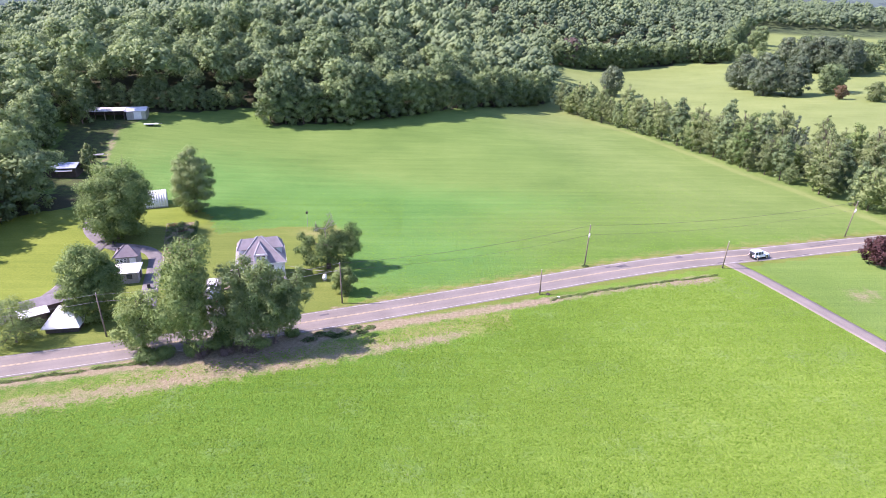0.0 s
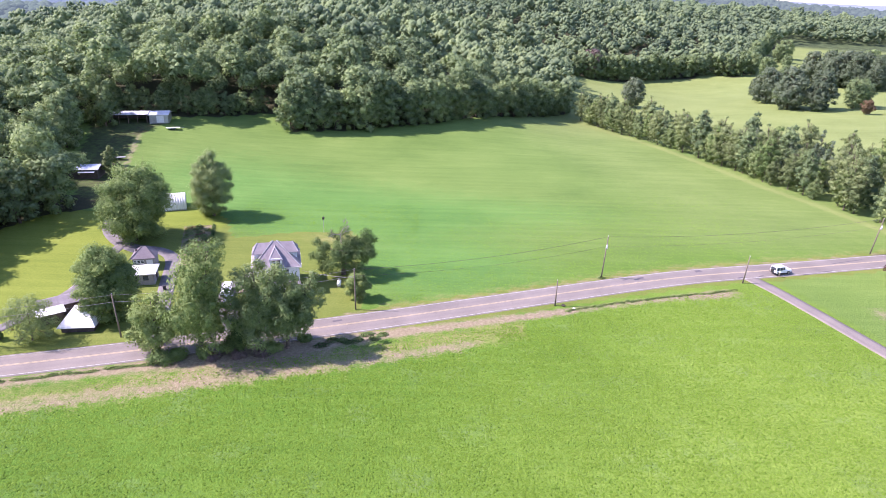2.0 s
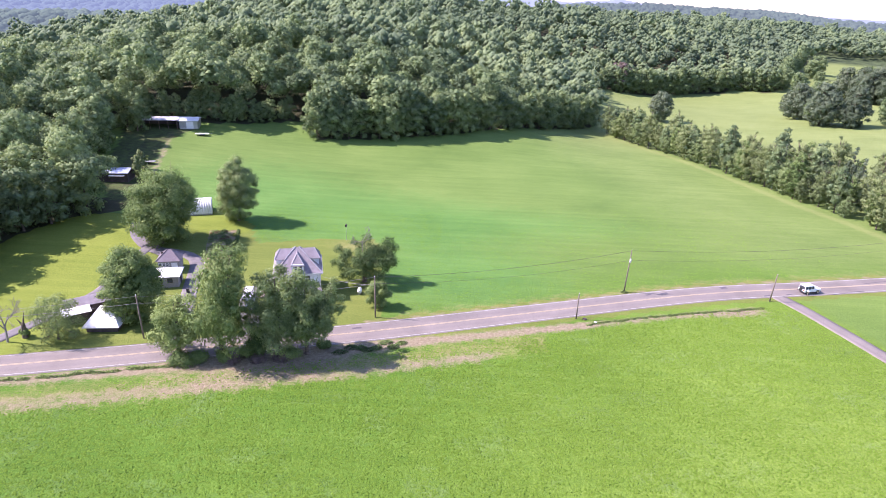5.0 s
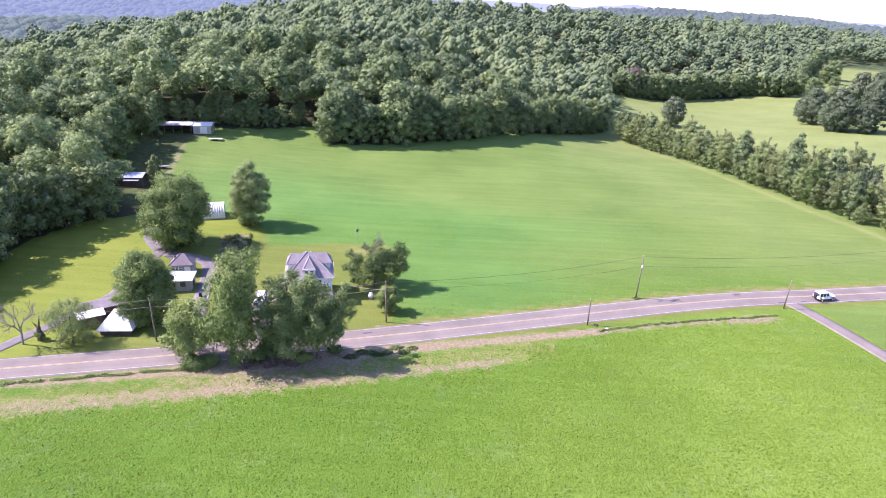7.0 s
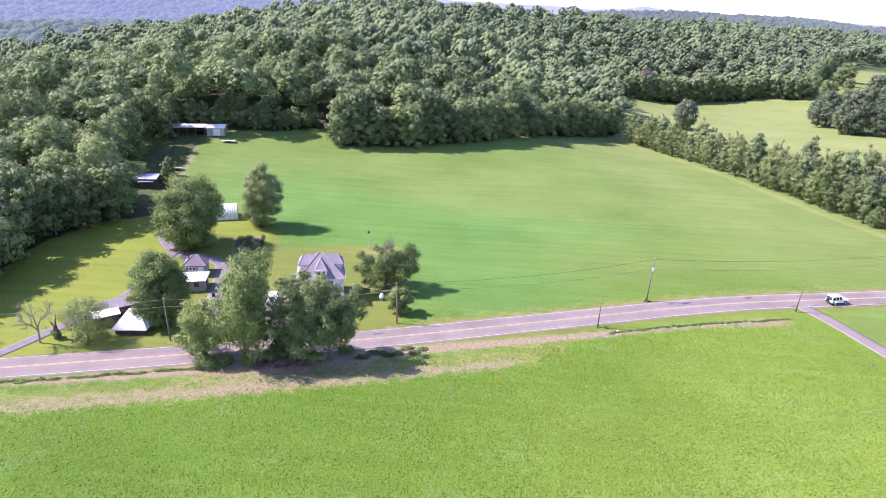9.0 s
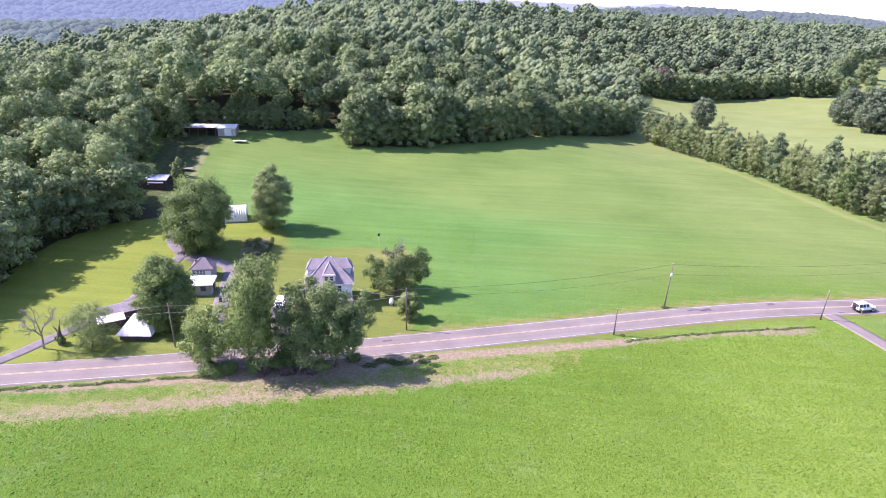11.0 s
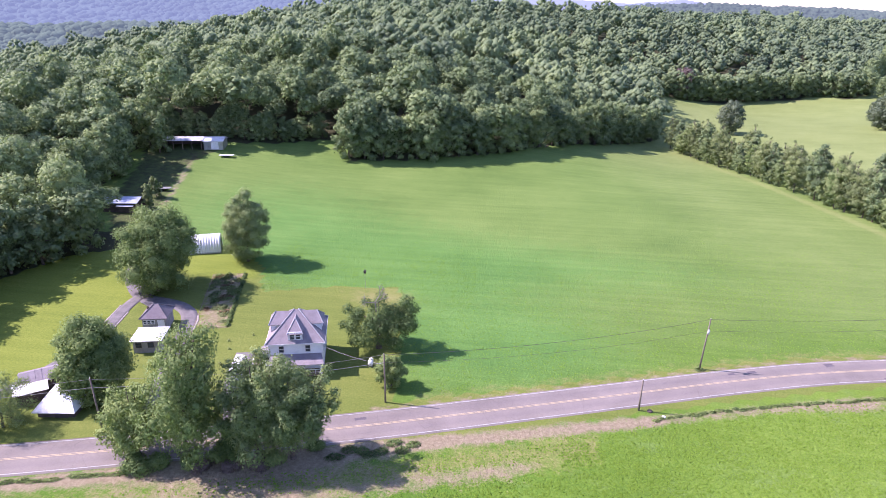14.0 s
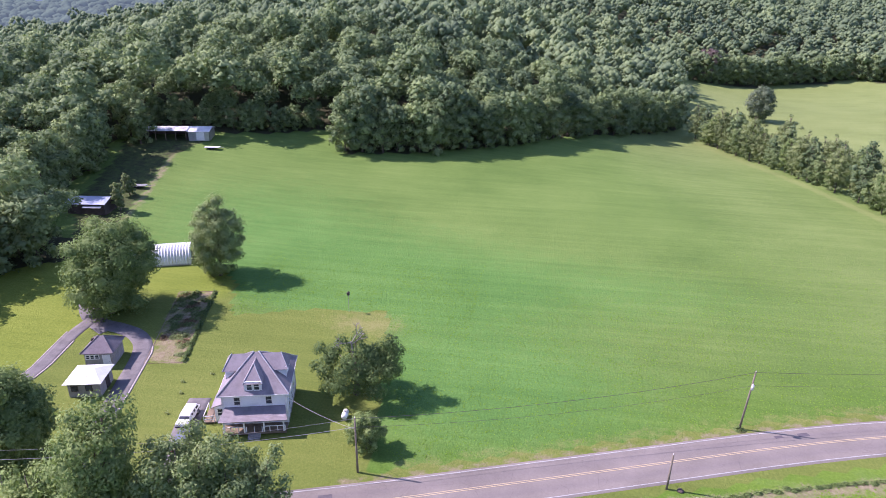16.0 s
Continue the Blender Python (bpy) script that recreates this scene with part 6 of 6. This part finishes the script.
# Air haze is painted on: a bluish base colour plus emission on the hills.
def haze_material(name, col, glow, strength):
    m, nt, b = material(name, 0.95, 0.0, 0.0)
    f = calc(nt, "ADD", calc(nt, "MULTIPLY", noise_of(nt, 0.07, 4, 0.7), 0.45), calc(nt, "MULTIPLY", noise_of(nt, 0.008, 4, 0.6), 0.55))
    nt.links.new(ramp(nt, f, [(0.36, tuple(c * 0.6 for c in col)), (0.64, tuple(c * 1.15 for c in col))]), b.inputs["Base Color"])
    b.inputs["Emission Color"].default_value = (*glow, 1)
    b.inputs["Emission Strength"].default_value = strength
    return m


HAZE_NEAR = haze_material("hazy_woods", (0.07, 0.11, 0.07), (0.36, 0.42, 0.52), 0.13)
HAZE_FAR = haze_material("hazy_blue_woods", (0.040, 0.060, 0.05), (0.36, 0.48, 0.74), 0.27)
HAZE_MID = haze_material("hazy_green_hills", (0.045, 0.065, 0.045), (0.30, 0.42, 0.52), 0.19)
HAZE_VALLEY = haze_material("hazy_valley_woods", (0.065, 0.095, 0.065), (0.30, 0.42, 0.52), 0.16)
HAZE_LAST = haze_material("hazed_blue_hills", (0.05, 0.07, 0.08), (0.50, 0.60, 0.86), 0.38)
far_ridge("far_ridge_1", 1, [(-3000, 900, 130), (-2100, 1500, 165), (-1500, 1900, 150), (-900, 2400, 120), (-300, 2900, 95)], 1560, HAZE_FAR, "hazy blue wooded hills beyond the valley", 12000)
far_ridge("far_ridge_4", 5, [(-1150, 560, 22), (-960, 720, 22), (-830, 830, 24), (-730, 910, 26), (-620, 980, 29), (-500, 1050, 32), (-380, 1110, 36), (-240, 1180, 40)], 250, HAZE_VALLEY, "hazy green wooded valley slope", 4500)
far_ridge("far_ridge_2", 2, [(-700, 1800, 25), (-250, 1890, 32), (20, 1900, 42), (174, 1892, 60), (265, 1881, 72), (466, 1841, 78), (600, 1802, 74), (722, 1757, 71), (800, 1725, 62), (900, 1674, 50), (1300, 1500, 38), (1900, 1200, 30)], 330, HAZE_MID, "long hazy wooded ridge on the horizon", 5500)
far_ridge("far_ridge_3", 3, [(-1500, 3800, 190), (-346, 3985, 135), (38, 4000, 127), (365, 3983, 122), (527, 3965, 106), (681, 3941, 116), (817, 3915, 132), (982, 3877, 104), (1300, 3780, 80), (2400, 3300, 50)], 300, HAZE_LAST, "hazy pale blue mountains on the far horizon")
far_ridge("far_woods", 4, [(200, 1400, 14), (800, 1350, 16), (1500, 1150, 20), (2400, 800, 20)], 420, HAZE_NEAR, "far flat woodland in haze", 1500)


# ---- standing crop on the near field, and tufts in the back field ----
def tufts(name, seed, count, x0, x1, y0, y1, size, keep, label, tint=0.5):
    rng = np.random.default_rng(seed)
    x, y = rng.uniform(x0, x1, count), rng.uniform(y0, y1, count)
    patch = np.sin(x * 0.9 + 2 * np.sin(y * 0.7)) * np.cos(y * 1.1 + np.sin(x * 0.5)) + 0.6 * np.sin(x * 0.23 + y * 0.31)
    ok = rng.uniform(0, 1, count) < keep(x, y) * (0.72 + 0.28 * patch)
    x, y = x[ok], y[ok]
    z = ground_z(x, y)
    s = size * rng.uniform(0.4, 1.5, len(x))
    m = len(x)
    a = rng.uniform(0, 6.283, m)
    tall = s * rng.uniform(0.45, 0.95, m)
    lean = rng.normal(0, 0.35, (2, m)) * s
    P = [np.stack([x + lean[0], y + lean[1], z + tall], 1)]
    for k in range(3):
        r = s * rng.uniform(0.7, 1.25, m)
        P.append(np.stack([x + np.cos(a + 2.094 * k) * r, y + np.sin(a + 2.094 * k) * r, z - 0.02], 1))
    V = np.stack(P, 1)
    N = V - np.stack([x, y, z - 1.7 * s], 1)[:, None]
    N += rng.normal(scale=0.12, size=N.shape) * s[:, None, None]
    N /= np.linalg.norm(N, axis=2)[:, :, None]
    F = (np.arange(m) * 4)[:, None, None] + np.array([(0, 1, 2), (0, 2, 3), (0, 3, 1)])
    me = leafy(name, V.reshape(-1, 3), F.reshape(-1, 3), N.reshape(-1, 3), CROP)
    # Tone rises to the right too, matching the sheen painted on the ground.
    floats(me, "tint", np.repeat(rng.normal(0, 0.1, m) + tint + 0.34 * sm(x, -40, 60) + 0.1 * np.sin(x * 0.11) * np.cos(y * 0.17), 4))
    return tagged(new(name, me), label, "crop", kind="stuff")


def in_near_field(x, y):
    off = (road_y(x) - y) * 0.945
    strip = np.exp(-((off - 13 - 0.02 * x) / 2.6) ** 2) * (x < 8) * 0.8 + np.exp(-((off - 6) / 3.5) ** 2)
    lane = x < 67 + (119 - y) * 0.29 - 2.2
    return (off > 5.2) * np.clip(1.1 - strip * 1.3, 0, 1) * lane * (1 - 0.45 * sm(x, 5, 60))


def in_back_field(x, y):
    off = y - road_y(x)
    edge = sm(x + 14 + (y - 104) * 0.18, -0.5, 1.0) * sm(off, 5, 8) * (1 - sm(off, 18, 72)) * (1 - sm(x, 50, 96))
    strip = (x > -56) * (x < -8) * sm(y, 138, 142) * (1 - sm(y, 160, 180))
    return np.maximum(0.8 * edge, 1.1 * strip) * ~inside(x, y, LAWN)


tufts("crop_plants", 31, 250000, -80, 92, 54, 128, 0.17, in_near_field, "low clumpy bright green crop on the near field")
tufts("field_tufts", 32, 110000, -60, 100, 100, 200, 0.13, in_back_field, "low green tufts of crop in the back field", 0.62)
